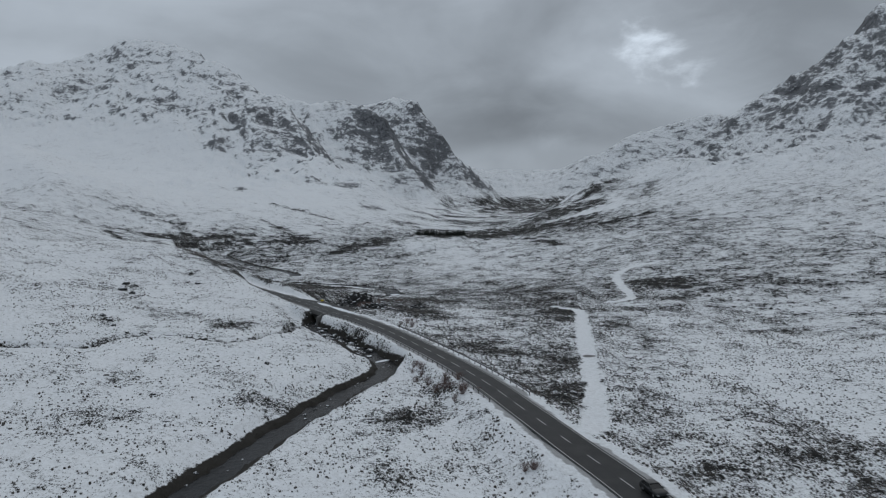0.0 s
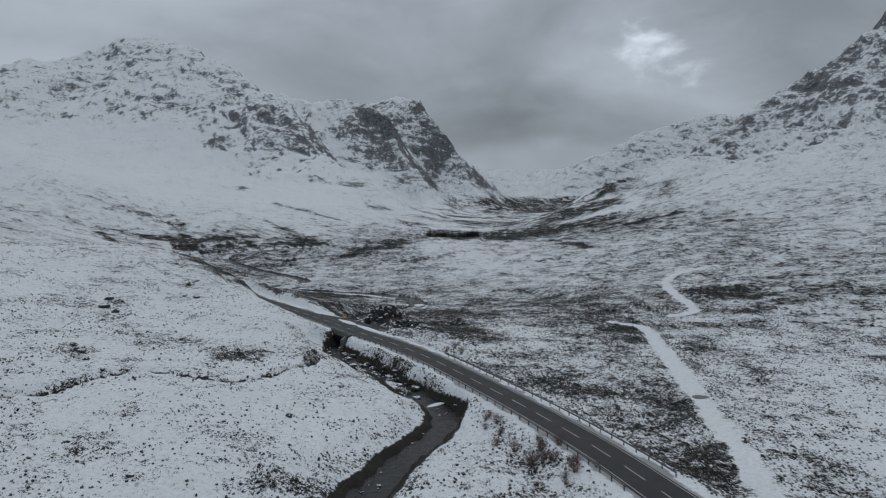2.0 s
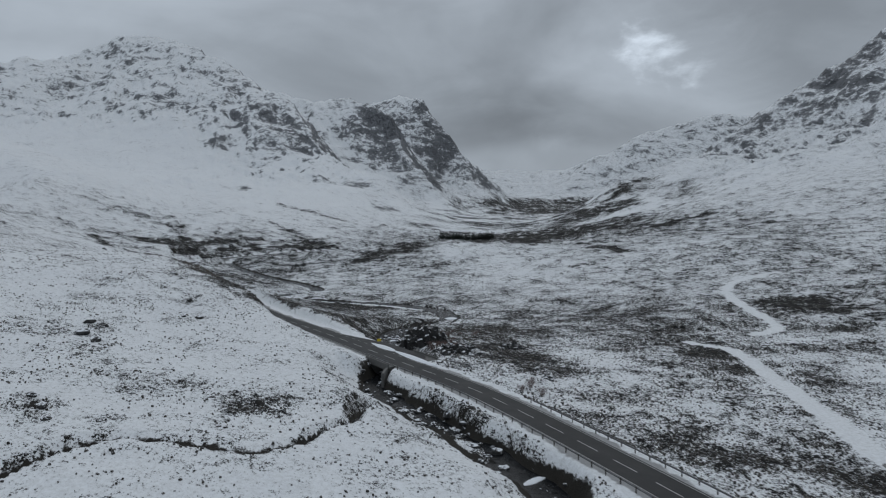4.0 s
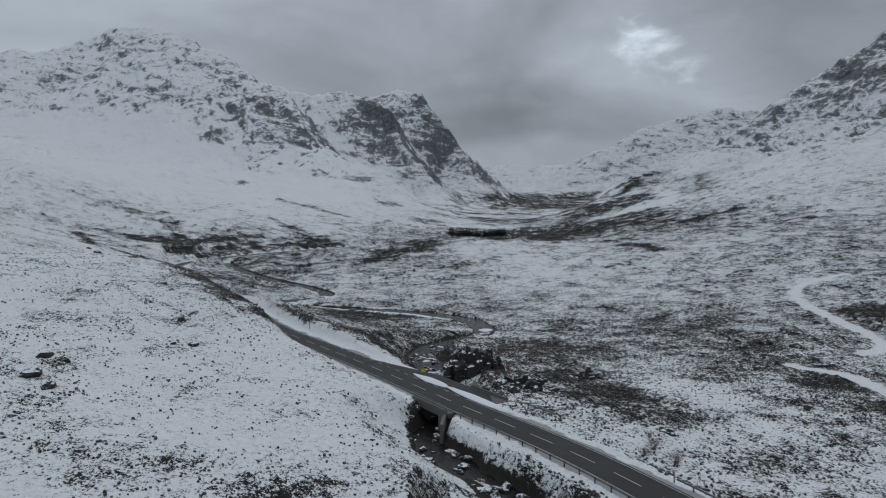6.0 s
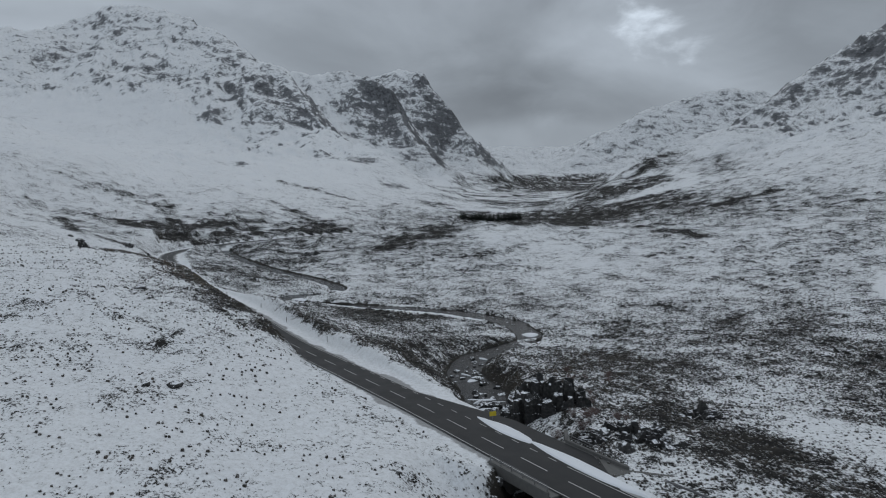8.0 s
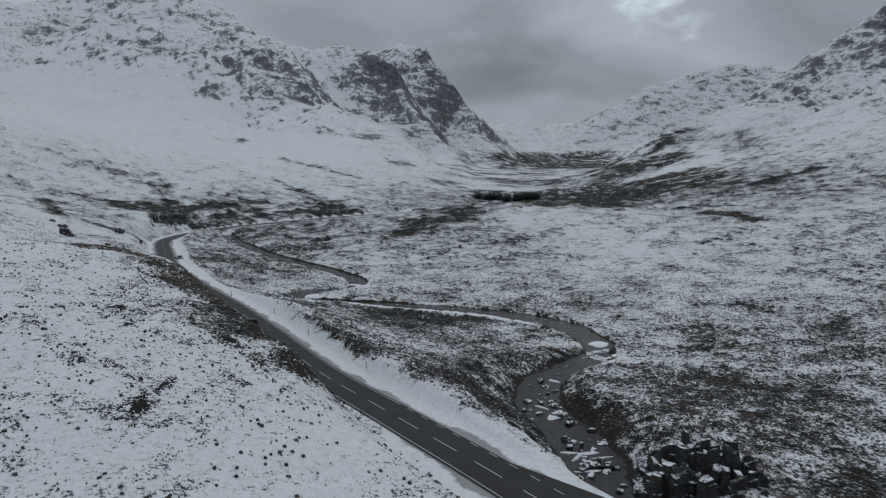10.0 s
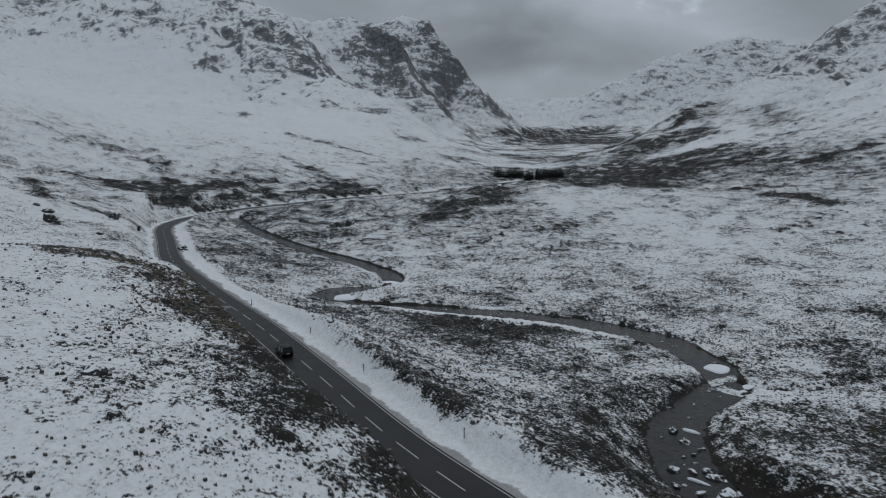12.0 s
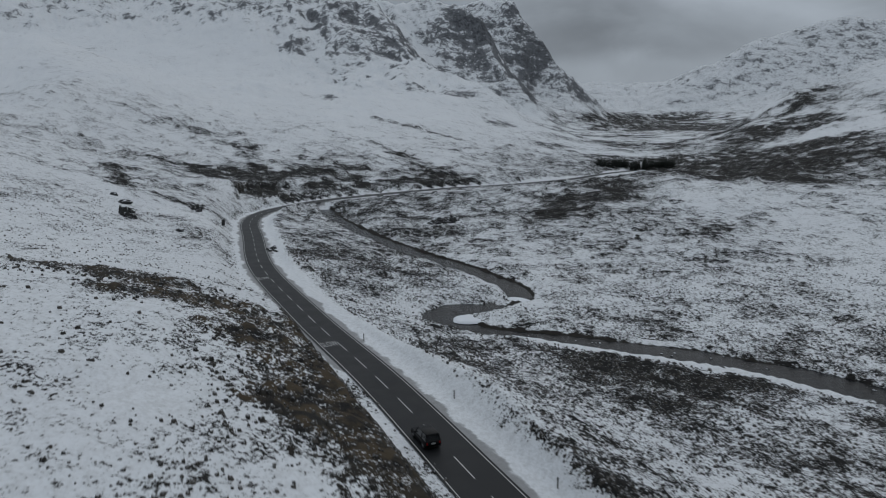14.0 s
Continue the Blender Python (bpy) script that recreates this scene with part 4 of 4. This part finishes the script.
# ---- cars ----
def car(m, mat, label, boxy):
    """Nose along x."""
    thing = empty("car", m, label, "car")
    length, half, top = (4.7, 0.95, 1.78) if boxy else (4.2, 0.88, 1.48)
    tail, nose = -length / 2, length / 2
    side = [(tail, 0.45), (tail, 0.95), (tail + 0.08, 1.02), (nose - 0.25, 0.98), (nose - 0.02, 0.8), (nose, 0.45), (nose - 0.15, 0.3), (tail + 0.15, 0.3)]
    bm = bmesh.new()
    rows = []
    for y, pinch in ((-half, 0.12), (-half + 0.12, 0.0), (half - 0.12, 0.0), (half, 0.12)):
        rows.append([bm.verts.new((x * (1 - pinch * 0.25), y, z if z < 0.5 else z - pinch * 0.35)) for x, z in side])
    for a, b in zip(rows, rows[1:]):
        for k in range(len(side)):
            bm.faces.new((a[k], a[(k + 1) % len(side)], b[(k + 1) % len(side)], b[k]))
    bm.faces.new(rows[0])
    bm.faces.new(rows[-1][::-1])
    bmesh.ops.recalc_face_normals(bm, faces=bm.faces[:])
    part("body", bm, mat, thing)
    bm = bmesh.new()
    low = [(tail + 0.12, -half + 0.06), (nose - 1.25, -half + 0.06), (nose - 1.25, half - 0.06), (tail + 0.12, half - 0.06)]
    high = [(tail + (0.3 if boxy else 0.75), -half + 0.2), (nose - 2.1, -half + 0.2), (nose - 2.1, half - 0.2), (tail + (0.3 if boxy else 0.75), half - 0.2)]
    a = [bm.verts.new((x, y, 0.94)) for x, y in low]
    b = [bm.verts.new((x, y, top - 0.1)) for x, y in high]
    for k in range(4):
        bm.faces.new((a[k], a[(k + 1) % 4], b[(k + 1) % 4], b[k]))
    bm.faces.new(b)
    bm.faces.new(a[::-1])
    part("windows", bm, GLASS, thing, "tinted side and rear glass", flat=True)
    bm = bmesh.new()
    box(bm, high[0][0] - 0.03, high[1][0] + 0.05, -half + 0.18, half - 0.18, top - 0.1, top, 0.045)
    part("roof", bm, mat, thing)
    for y in (-half + 0.13, half - 0.13):
        for x0, x1 in ((high[1][0], low[1][0]), (high[0][0], low[0][0]), ((high[0][0] + high[1][0]) / 2, (high[0][0] + high[1][0]) / 2)):
            bm = bmesh.new()
            tube(bm, (x1, math.copysign(half - 0.05, y), 0.93), (x0, math.copysign(half - 0.19, y), top - 0.06), 0.05, 0.04, 6)
            part("pillar", bm, mat, thing)
    for x in (tail + 0.85, nose - 0.85):
        for y in (-half + 0.1, half - 0.1):
            bm = bmesh.new()
            tube(bm, (x, y - 0.11, 0.34), (x, y + 0.11, 0.34), 0.34, 0.34, 20)
            tyre = part("tyre", bm, RUBBER, thing)
            bm = bmesh.new()
            out = math.copysign(0.115, y)
            tube(bm, (x, y, 0.34), (x, y + out, 0.34), 0.2, 0.19, 12)
            part("rim", bm, STEEL, tyre)
    for y in (-half + 0.2, half - 0.2):
        bm = bmesh.new()
        box(bm, tail - 0.02, tail + 0.06, y - 0.09, y + 0.09, 0.7, 0.95, 0.02)
        part("rear_lamp", bm, LAMPRED, thing)
        bm = bmesh.new()
        box(bm, nose - 0.1, nose + 0.005, y - 0.14, y + 0.14, 0.62, 0.76, 0.02)
        part("headlamp", bm, LAMPWHITE, thing)
        bm = bmesh.new()
        box(bm, nose - 1.6, nose - 1.4, math.copysign(half, y) * 1.0 - 0.02, math.copysign(half + 0.16, y), 0.98, 1.14, 0.03) if y > 0 else box(bm, nose - 1.6, nose - 1.4, -half - 0.16, -half + 0.02, 0.98, 1.14, 0.03)
        part("wing_mirror", bm, mat, thing)
    bm = bmesh.new()
    box(bm, tail - 0.015, tail + 0.03, -0.26, 0.26, 0.72, 0.84, 0.005)
    part("number_plate", bm, PAINT, thing, "plain pale number plate", flat=True)
    return thing


car(on_road(along_at(-105.5, 356.3), 1.45, 0.01), BLACK, "black boxy off-road car on the wet road", True)
car(on_road(along_at(26.5, 88.5), -1.5, 0.01) @ pose(0, 0, 0, 0, 0, 180), GREYCAR, "dark grey hatchback on the opposite lane", False)


# ---- rocks ----
def rock_mesh(name, seed, size, flatness=0.7, sharp=0.35, cuts=2):
    """A weathered boulder: an icosphere cut by planes and roughened."""
    dice = random.Random(seed)
    bm = bmesh.new()
    bmesh.ops.create_icosphere(bm, subdivisions=cuts, radius=1.0)
    planes = [(Vector((dice.uniform(-1, 1), dice.uniform(-1, 1), dice.uniform(-0.2, 1))).normalized(), dice.uniform(0.5, 0.85)) for _ in range(7)]
    shift = Vector((dice.uniform(0, 50), dice.uniform(0, 50), dice.uniform(0, 50)))
    for v in bm.verts:
        for way, far in planes:
            over = v.co.dot(way) - far
            if over > 0:
                v.co -= way * over * 0.9
        v.co += v.co.normalized() * noise.noise(v.co * 1.7 + shift) * sharp
        v.co = Vector((v.co.x * size[0], v.co.y * size[1], v.co.z * size[2] * flatness))
    mesh = bpy.data.meshes.new(name)
    bm.to_mesh(mesh)
    bm.free()
    return mesh


def snowy_rock_material():
    mat, n = material("snow_dusted_rock")
    place = n.add("ShaderNodeTexCoord", "Object")
    up = n.add("ShaderNodeSeparateXYZ", Vector=n.add("ShaderNodeNewGeometry", "Normal")).outputs[2]
    rough = n.noise(place, 2.2, 5, 0.65)
    rock = n.mix(n.step(rough, 0.35, 0.7), (0.014, 0.0142, 0.015), (0.055, 0.054, 0.052))
    lying = n.step(n.math("ADD", up, n.math("MULTIPLY", n.math("SUBTRACT", rough, 0.5), 1.2)), 0.84, 0.96)
    finish(n, n.mix(lying, rock, (0.78, 0.8, 0.83)), 0.8, 0.0, rough, 0.6, 0.12)
    return mat


SNOWROCK = snowy_rock_material()
SHAPES = [rock_mesh("boulder", 11 + k, (1, 0.8, 0.9)) for k in range(6)]
for mesh in SHAPES:
    mesh.materials.append(SNOWROCK)


def boulder(x, y, size, label="dark boulder dusted with snow on the moor", squat=1.0, k=0):
    ob = new("boulder", SHAPES[k % 6])
    ob.matrix_basis = pose(x, y, height(x, y) + 0.12 * size, 0, 0, (k * 67) % 360) @ Matrix.Diagonal((size, size, size * squat, 1))
    return tagged(ob, label, "boulder", "scattered boulders")


BOULDERS = [(-55.4, 134.4, 0.7), (54.9, 132, 1.0), (-5, 234, 1.7), (-6, 242, 1.2), (-98, 224, 1.6), (-103, 229, 1.9), (-106, 238, 1.5), (-86.8, 184.4, 1.3), (-90, 188, 1.0), (-84, 181, 0.8), (-40, 161.7, 0.9), (-88, 256, 1.3), (-91, 254, 0.9),
            (-110.3, 300.2, 1.3), (-218, 492, 2.2), (-210, 481, 1.9), (-226, 500, 1.8), (-190, 470, 1.5), (-783, 1500, 3.5), (-469, 874, 2.4), (48, 288, 2.2), (28, 147, 1.2), (-27, 256, 2.0), (-60, 200, 0.8)]
for k, (x, y, size) in enumerate(BOULDERS):
    boulder(x, y, size, "large dark outcrop showing through the snow" if size > 1.9 else "dark boulder dusted with snow on the moor", 0.8, k)


def column_mesh(seed, wide, tall):
    """An upright block of jointed rock: a leaning prism with a broken top and a notched side."""
    dice = random.Random(seed)
    sides = dice.randrange(5, 8)
    turns = sorted(dice.uniform(0, math.tau) * 0.35 + k * math.tau / sides for k in range(sides))
    lean = Vector((dice.uniform(-0.12, 0.12), dice.uniform(-0.12, 0.12), 1.0))
    tilt = Vector((dice.uniform(-0.5, 0.5), dice.uniform(-0.5, 0.5)))
    bm = bmesh.new()
    rings = []
    for level, spread in ((-0.25, 1.15), (0.3, dice.uniform(0.95, 1.12)), (0.34, dice.uniform(0.82, 1.0)), (0.72, dice.uniform(0.8, 0.98)), (0.76, dice.uniform(0.66, 0.88)), (1.0, dice.uniform(0.5, 0.75))):
        ring = []
        for a in turns:
            reach = wide * spread * (1 + 0.16 * math.sin(3 * a + seed))
            p = lean * (level * tall) + Vector((math.cos(a) * reach, math.sin(a) * reach, 0))
            if level == 1.0:
                p.z += (tilt.x * math.cos(a) + tilt.y * math.sin(a)) * wide * 0.8
            ring.append(bm.verts.new(p + Vector((dice.uniform(-1, 1), dice.uniform(-1, 1), dice.uniform(-1, 1))) * 0.06 * wide))
        rings.append(ring)
    for low, high in zip(rings, rings[1:]):
        for k in range(sides):
            bm.faces.new((low[k], low[(k + 1) % sides], high[(k + 1) % sides], high[k]))
    bm.faces.new(rings[0][::-1])
    bm.faces.new(rings[-1])
    mesh = bpy.data.meshes.new("block")
    bm.to_mesh(mesh)
    bm.free()
    mesh.materials.append(SNOWROCK)
    return mesh


def crag(x, y, z, reach, rise, turn, seed, count, label):
    """A broken rock face of upright jointed blocks, tallest in the middle, stepping down to both ends."""
    dice = random.Random(seed)
    thing = empty("rock_outcrop", pose(x, y, z, 0, 0, turn), label, "rock outcrop")
    for k in range(count):
        u = dice.uniform(-1, 1)
        back = dice.uniform(-1, 1)
        tall = rise * (1 - 0.75 * u * u) * (0.55 + 0.35 * (back + 1) / 2) * dice.uniform(0.6, 1.1)
        ob = new("block", column_mesh(seed * 31 + k, dice.uniform(0.07, 0.15) * reach + 0.25, max(tall, 0.5)))
        ob.parent = thing
        ob.matrix_basis = pose(u * reach, back * reach * 0.36, -0.3, dice.uniform(-6, 6), dice.uniform(-6, 6), dice.uniform(0, 360))
    return thing


crag(-33.5, 283, height(-33.5, 283) - 0.8, 7.5, 8.5, -20, 3, 85, "dark upright broken rock face above the river")
crag(-24, 262, height(-24, 262) - 0.4, 7, 3.2, -30, 5, 40, "low dark rock outcrop among heather above the river")
crag(-9, 278, height(-9, 278) - 0.4, 5, 3.0, 10, 12, 30, "low dark rock outcrop beside bare shrubs")
crag(-122, 556, height(-122, 556) - 0.3, 7, 3.5, 0, 8, 34, "dark rock knoll on the river bank")
crag(-138, 702, height(-138, 702) - 0.3, 9, 4, 0, 9, 30, "dark rock knoll beside the far road")
crag(-165, 476, height(-165, 476) - 0.2, 4, 2, -60, 10, 14, "small dark outcrop on the verge slope")
crag(-208, 474, height(-208, 474) - 0.5, 4.5, 4.5, -40, 14, 24, "dark crag standing out of the snowy hillside")
crag(-206, 514, height(-206, 514) - 0.4, 4, 3.0, -30, 15, 18, "dark crag standing out of the snowy hillside")


# ---- river bars and stones ----
def bar(x, y, z, long, wide, turn, mat, label, name="snow_bar"):
    dice = random.Random(int(x * 7 + y))
    bm = bmesh.new()
    rings = []
    for r, h in ((1.0, -0.25), (0.93, 0.08), (0.7, 0.2), (0.35, 0.26)):
        rings.append([bm.verts.new((math.cos(a) * long * r * (1 + 0.12 * math.sin(3 * a + x)), math.sin(a) * wide * r * (1 + 0.15 * math.sin(2 * a + y)), h + dice.uniform(-0.02, 0.02))) for a in np.linspace(0, math.tau, 28, endpoint=False)])
    for a, b in zip(rings, rings[1:]):
        for k in range(28):
            bm.faces.new((a[k], a[(k + 1) % 28], b[(k + 1) % 28], b[k]))
    bm.faces.new(rings[-1])
    ob = part(name, bm, mat)
    ob.matrix_basis = pose(x, y, z, 0, 0, turn)
    return tagged(ob, label, "river bar", "bars in the river")


bar(-105, 439.5, -11.5, 5.6, 3.6, 10, SNOW, "smooth white snow-covered bar in the dark river")
bar(-94.5, 455.5, -11.15, 3.6, 2.4, -30, SNOW, "smooth white snow-covered bar in the dark river")
bar(-24, 377.5, -13.65, 2.6, 3.0, 20, SNOW, "small snow-covered bar at the river bend")
bar(-21.5, 367, -13.65, 2.4, 1.5, 30, SNOW, "small snow-covered bar at the river bend")
bar(-15, 183, -5.9, 2.6, 1.0, 40, SNOW, "small snow-covered bar at the river bend")
bar(-44, 324, -12.15, 3.0, 1.2, 60, SNOW, "small snow-covered bar in the rocky channel")
for back, long in ((-2, 11.0), (14, 7.0)):
    m = on_road(along_at(-41.5, 246) + back, -4.5, -0.06)
    ridge = bar(m.translation.x, m.translation.y, m.translation.z, long, 1.15, math.degrees(m.to_euler().z), SNOW, "", "snow_ridge")
    tagged(ridge, "low ridge of ploughed snow between road and lay-by", "snow ridge", "ploughed snow ridges")
bar(40, 187, height(40, 187) - 0.12, 2.2, 1.7, 15, GRAVEL, "bare wet gravel patch on the snowy track", "gravel_patch")
dice = random.Random(31)
for k in range(9):
    p = dice.choice([q for q in LINES["river"] if 274 < q[1] < 346])
    bar(p[0] + dice.uniform(-4, 4), p[1] + dice.uniform(-3, 3), p[2] - 0.02, dice.uniform(1.2, 2.8), dice.uniform(0.3, 0.6), dice.uniform(0, 180), SNOW, "low snow-covered shingle patch in the rocky channel")
dice = random.Random(5)
line = LINES["river"]
for k in range(280):
    rocky = k < 150
    if rocky:
        p = dice.choice([q for q in line[::2] if 186 < q[1] < 345])
    else:
        p = line[dice.randrange(60, len(line) - 24)]
    ob = new("river_stone", SHAPES[k % 6])
    size = dice.uniform(0.4, 1.4) if rocky else dice.uniform(0.2, 0.55)
    turn, out = dice.uniform(0, math.tau), dice.uniform(1.6, 4.6) if rocky else dice.uniform(0, 3.5)
    x, y = p[0] + out * math.cos(turn), p[1] + out * math.sin(turn)
    ob.matrix_basis = pose(x, y, max(p[2], height(x, y)) + dice.uniform(-0.1, 0.15) * size, 0, 0, dice.uniform(0, 360)) @ Matrix.Diagonal((size, size, size * 0.8, 1))
    tagged(ob, "dark wet boulder on the snowy river bank" if rocky else "dark wet stone in the river with a snow cap", "stone", "stones in the river")


# ---- shrubs ----
def shrub_mesh(seed, twigs, tall):
    dice = random.Random(seed)
    bm = bmesh.new()
    for k in range(twigs):
        a, lean = dice.uniform(0, math.tau), dice.uniform(0.1, 0.9)
        root = Vector((dice.uniform(-0.3, 0.3), dice.uniform(-0.3, 0.3), 0))
        tip = root + Vector((math.cos(a) * lean, math.sin(a) * lean, dice.uniform(0.5, 1.0))) * tall
        mid = root.lerp(tip, 0.55) + Vector((dice.uniform(-0.1, 0.1), dice.uniform(-0.1, 0.1), 0.08)) * tall
        tube(bm, root, mid, 0.014, 0.009, 3)
        tube(bm, mid, tip, 0.009, 0.004, 3)
        for _ in range(2):
            tube(bm, mid, mid + Vector((dice.uniform(-0.35, 0.35), dice.uniform(-0.35, 0.35), dice.uniform(0.1, 0.45))) * tall, 0.008, 0.004, 3)
    mesh = bpy.data.meshes.new("shrub")
    bm.to_mesh(mesh)
    bm.free()
    mesh.materials.append(TWIG)
    return mesh


SHRUBS = [shrub_mesh(20 + k, 70, 1.7) for k in range(4)]
dice = random.Random(9)
PLACES = [(-4, 160, 5, 9), (0, 146, 4, 8), (5, 138, 3, 5), (14, 101, 2, 3), (-24, 270, 6, 8), (-30, 272, 4, 5), (-10, 225, 4, 4), (-20, 300, 10, 6)]
for cx, cy, spread, count in PLACES:
    for k in range(count):
        x, y = cx + dice.gauss(0, spread * 0.5), cy + dice.gauss(0, spread)
        ob = new("shrub", SHRUBS[dice.randrange(4)])
        size = dice.uniform(0.6, 1.2)
        ob.matrix_basis = pose(x, y, height(x, y) - 0.05, 0, 0, dice.uniform(0, 360)) @ Matrix.Diagonal((size, size, size, 1))
        tagged(ob, "bare reddish-brown shrub standing in the snow", "shrub", "bare shrubs by the road")


# ---- the plantation ----
def spruce(m, tall):
    thing = empty("spruce_tree", m, "dark green spruce in a small dense plantation", "tree", "spruces of the plantation")
    bm = bmesh.new()
    tube(bm, (0, 0, -0.5), (0, 0, tall * 0.9), tall * 0.022, 0.02, 6)
    part("trunk", bm, BARK, thing)
    dice = random.Random(int(tall * 100))
    bm = bmesh.new()
    for level in np.linspace(0.1, 0.97, 13):
        wide = tall * 0.26 * (1 - level) ** 0.8 + 0.12
        for k in range(9):
            a = k * math.tau / 9 + dice.uniform(-0.3, 0.3)
            out = wide * dice.uniform(0.7, 1.15)
            root = Vector((0, 0, tall * level))
            tip = Vector((math.cos(a) * out, math.sin(a) * out, tall * level - out * 0.35))
            across = Vector((-math.sin(a), math.cos(a), 0)) * out * 0.33
            mid = root.lerp(tip, 0.6) + Vector((0, 0, out * 0.1))
            v = [bm.verts.new(p) for p in (root, mid + across, tip, mid - across)]
            bm.faces.new(v)
    part("crown", bm, NEEDLES, thing, flat=True)
    return thing


dice = random.Random(4)
kinds = []
for k in range(92):
    x, y = -27 + dice.uniform(0, 58), 849 + dice.uniform(0, 16) + 0.05 * k
    m = pose(x, y, height(x, y), 0, 0, dice.uniform(0, 360))
    if len(kinds) < 4:
        kinds.append(spruce(m, 7.5 + 0.9 * len(kinds)))
    else:
        copy_thing(kinds[k % 4], m)
for x, y in ((40, 860), (47, 856), (56, 866), (64, 858), (75, 870)):
    copy_thing(kinds[x % 4], pose(x, y, height(x, y), 0, 0, x * 40) @ Matrix.Diagonal((0.7, 0.7, 0.7, 1)))


# ---- heather clumps ----
def heather():
    mat, n = material("heather_and_dead_grass")
    pick = n.add("ShaderNodeNewGeometry", "Random Per Island")
    place = n.add("ShaderNodeNewGeometry", "Position")
    up = n.add("ShaderNodeSeparateXYZ", Vector=n.add("ShaderNodeNewGeometry", "Normal")).outputs[2]
    grain = n.noise(place, 7.0, 4, 0.65)
    tint = n.mix(pick, (0.03, 0.029, 0.027), (0.11, 0.1, 0.088))
    tint = n.mix(n.step(grain, 0.5, 0.72), tint, (0.085, 0.074, 0.058))
    dusted = n.step(n.math("ADD", n.math("MULTIPLY", up, 0.55), grain), 0.94, 1.12)
    finish(n, n.mix(n.math("MULTIPLY", dusted, 0.8), tint, (0.68, 0.69, 0.71)), 0.9, 0.0, grain, 0.9, 0.12, Specular_IOR_Level=0.1)
    dice = np.random.RandomState(12)
    count = 700000
    y = 70 + 420 * dice.rand(count) ** 1.1
    x = road_x(y) + dice.uniform(-0.85, 1.0, count) * (95 + 0.3 * y)
    h, _, road_d, wet_shade = terrain(x, y)
    track_d = np.minimum(to_line(x, y, LINES["track"], 30)[0], to_line(x, y, LINES["upper"], 30)[0])
    river_d = np.minimum(to_line(x, y, LINES["river"], 30)[0], to_line(x, y, LINES["lower"], 30)[0])
    thick = cover(x, y, h, np.zeros(count), np.zeros(count))
    right = x > road_x(y)
    chance = 0.045 + 0.06 * right + 0.3 * smooth(0.5, 0.95, thick) + 0.2 * perlin(x / 11, y / 11) + 0.2 * perlin(x / 3.2, y / 3.2)
    keep = (dice.rand(count) < chance) & (road_d > np.where(right & (y > 275), 8.5, 5.4)) & (track_d > 2.8) & (river_d > np.where(y > 395, 6.5, 4.6))
    x, y, h, thick = x[keep], y[keep], h[keep], thick[keep]
    total, sides = len(x), 5
    # every clump is a low rounded cushion with an uneven rim
    size = (0.08 + 0.17 * dice.rand(total) ** 1.8) * (1 + 0.5 * smooth(0.6, 1.0, thick))
    turn = dice.uniform(0, 2 * np.pi, (total, 1)) + np.arange(sides) * 2 * np.pi / sides
    rim = size[:, None] * dice.uniform(0.7, 1.35, (total, sides))
    low = np.stack([x[:, None] + rim * np.cos(turn), y[:, None] + rim * np.sin(turn), np.broadcast_to(h[:, None] - 0.12, turn.shape)], -1)
    inner = rim * dice.uniform(0.45, 0.8, (total, sides))
    top = np.stack([x[:, None] + inner * np.cos(turn + 0.3), y[:, None] + inner * np.sin(turn + 0.3), h[:, None] + size[:, None] * dice.uniform(0.6, 1.25, (total, sides))], -1)
    verts = np.concatenate([low, top], 1).reshape(-1, 3)
    base = np.arange(total)[:, None, None] * 2 * sides
    k = np.arange(sides)
    quads = (base + np.stack([k, (k + 1) % sides, (k + 1) % sides + sides, k + sides], -1)[None]).reshape(-1)
    caps = (base[:, 0] + k + sides).reshape(-1)
    starts = np.concatenate([np.arange(0, len(quads), 4), len(quads) + np.arange(0, len(caps), sides)])
    sizes = np.concatenate([np.full(total * sides, 4), np.full(total, sides)])
    mesh = bpy.data.meshes.new("heather_clumps")
    mesh.vertices.add(len(verts))
    mesh.vertices.foreach_set("co", verts.astype(np.float32).ravel())
    mesh.loops.add(len(quads) + len(caps))
    mesh.loops.foreach_set("vertex_index", np.concatenate([quads, caps]).astype(np.int32))
    mesh.polygons.add(len(sizes))
    mesh.polygons.foreach_set("loop_start", starts.astype(np.int32))
    mesh.polygons.foreach_set("loop_total", sizes.astype(np.int32))
    mesh.polygons.foreach_set("use_smooth", np.ones(len(sizes), dtype=bool))
    mesh.update()
    mesh.materials.append(mat)
    return tagged(new("heather_clumps", mesh), "dark tufts of heather and dead grass poking through snow", "heather", kind="stuff")


heather()
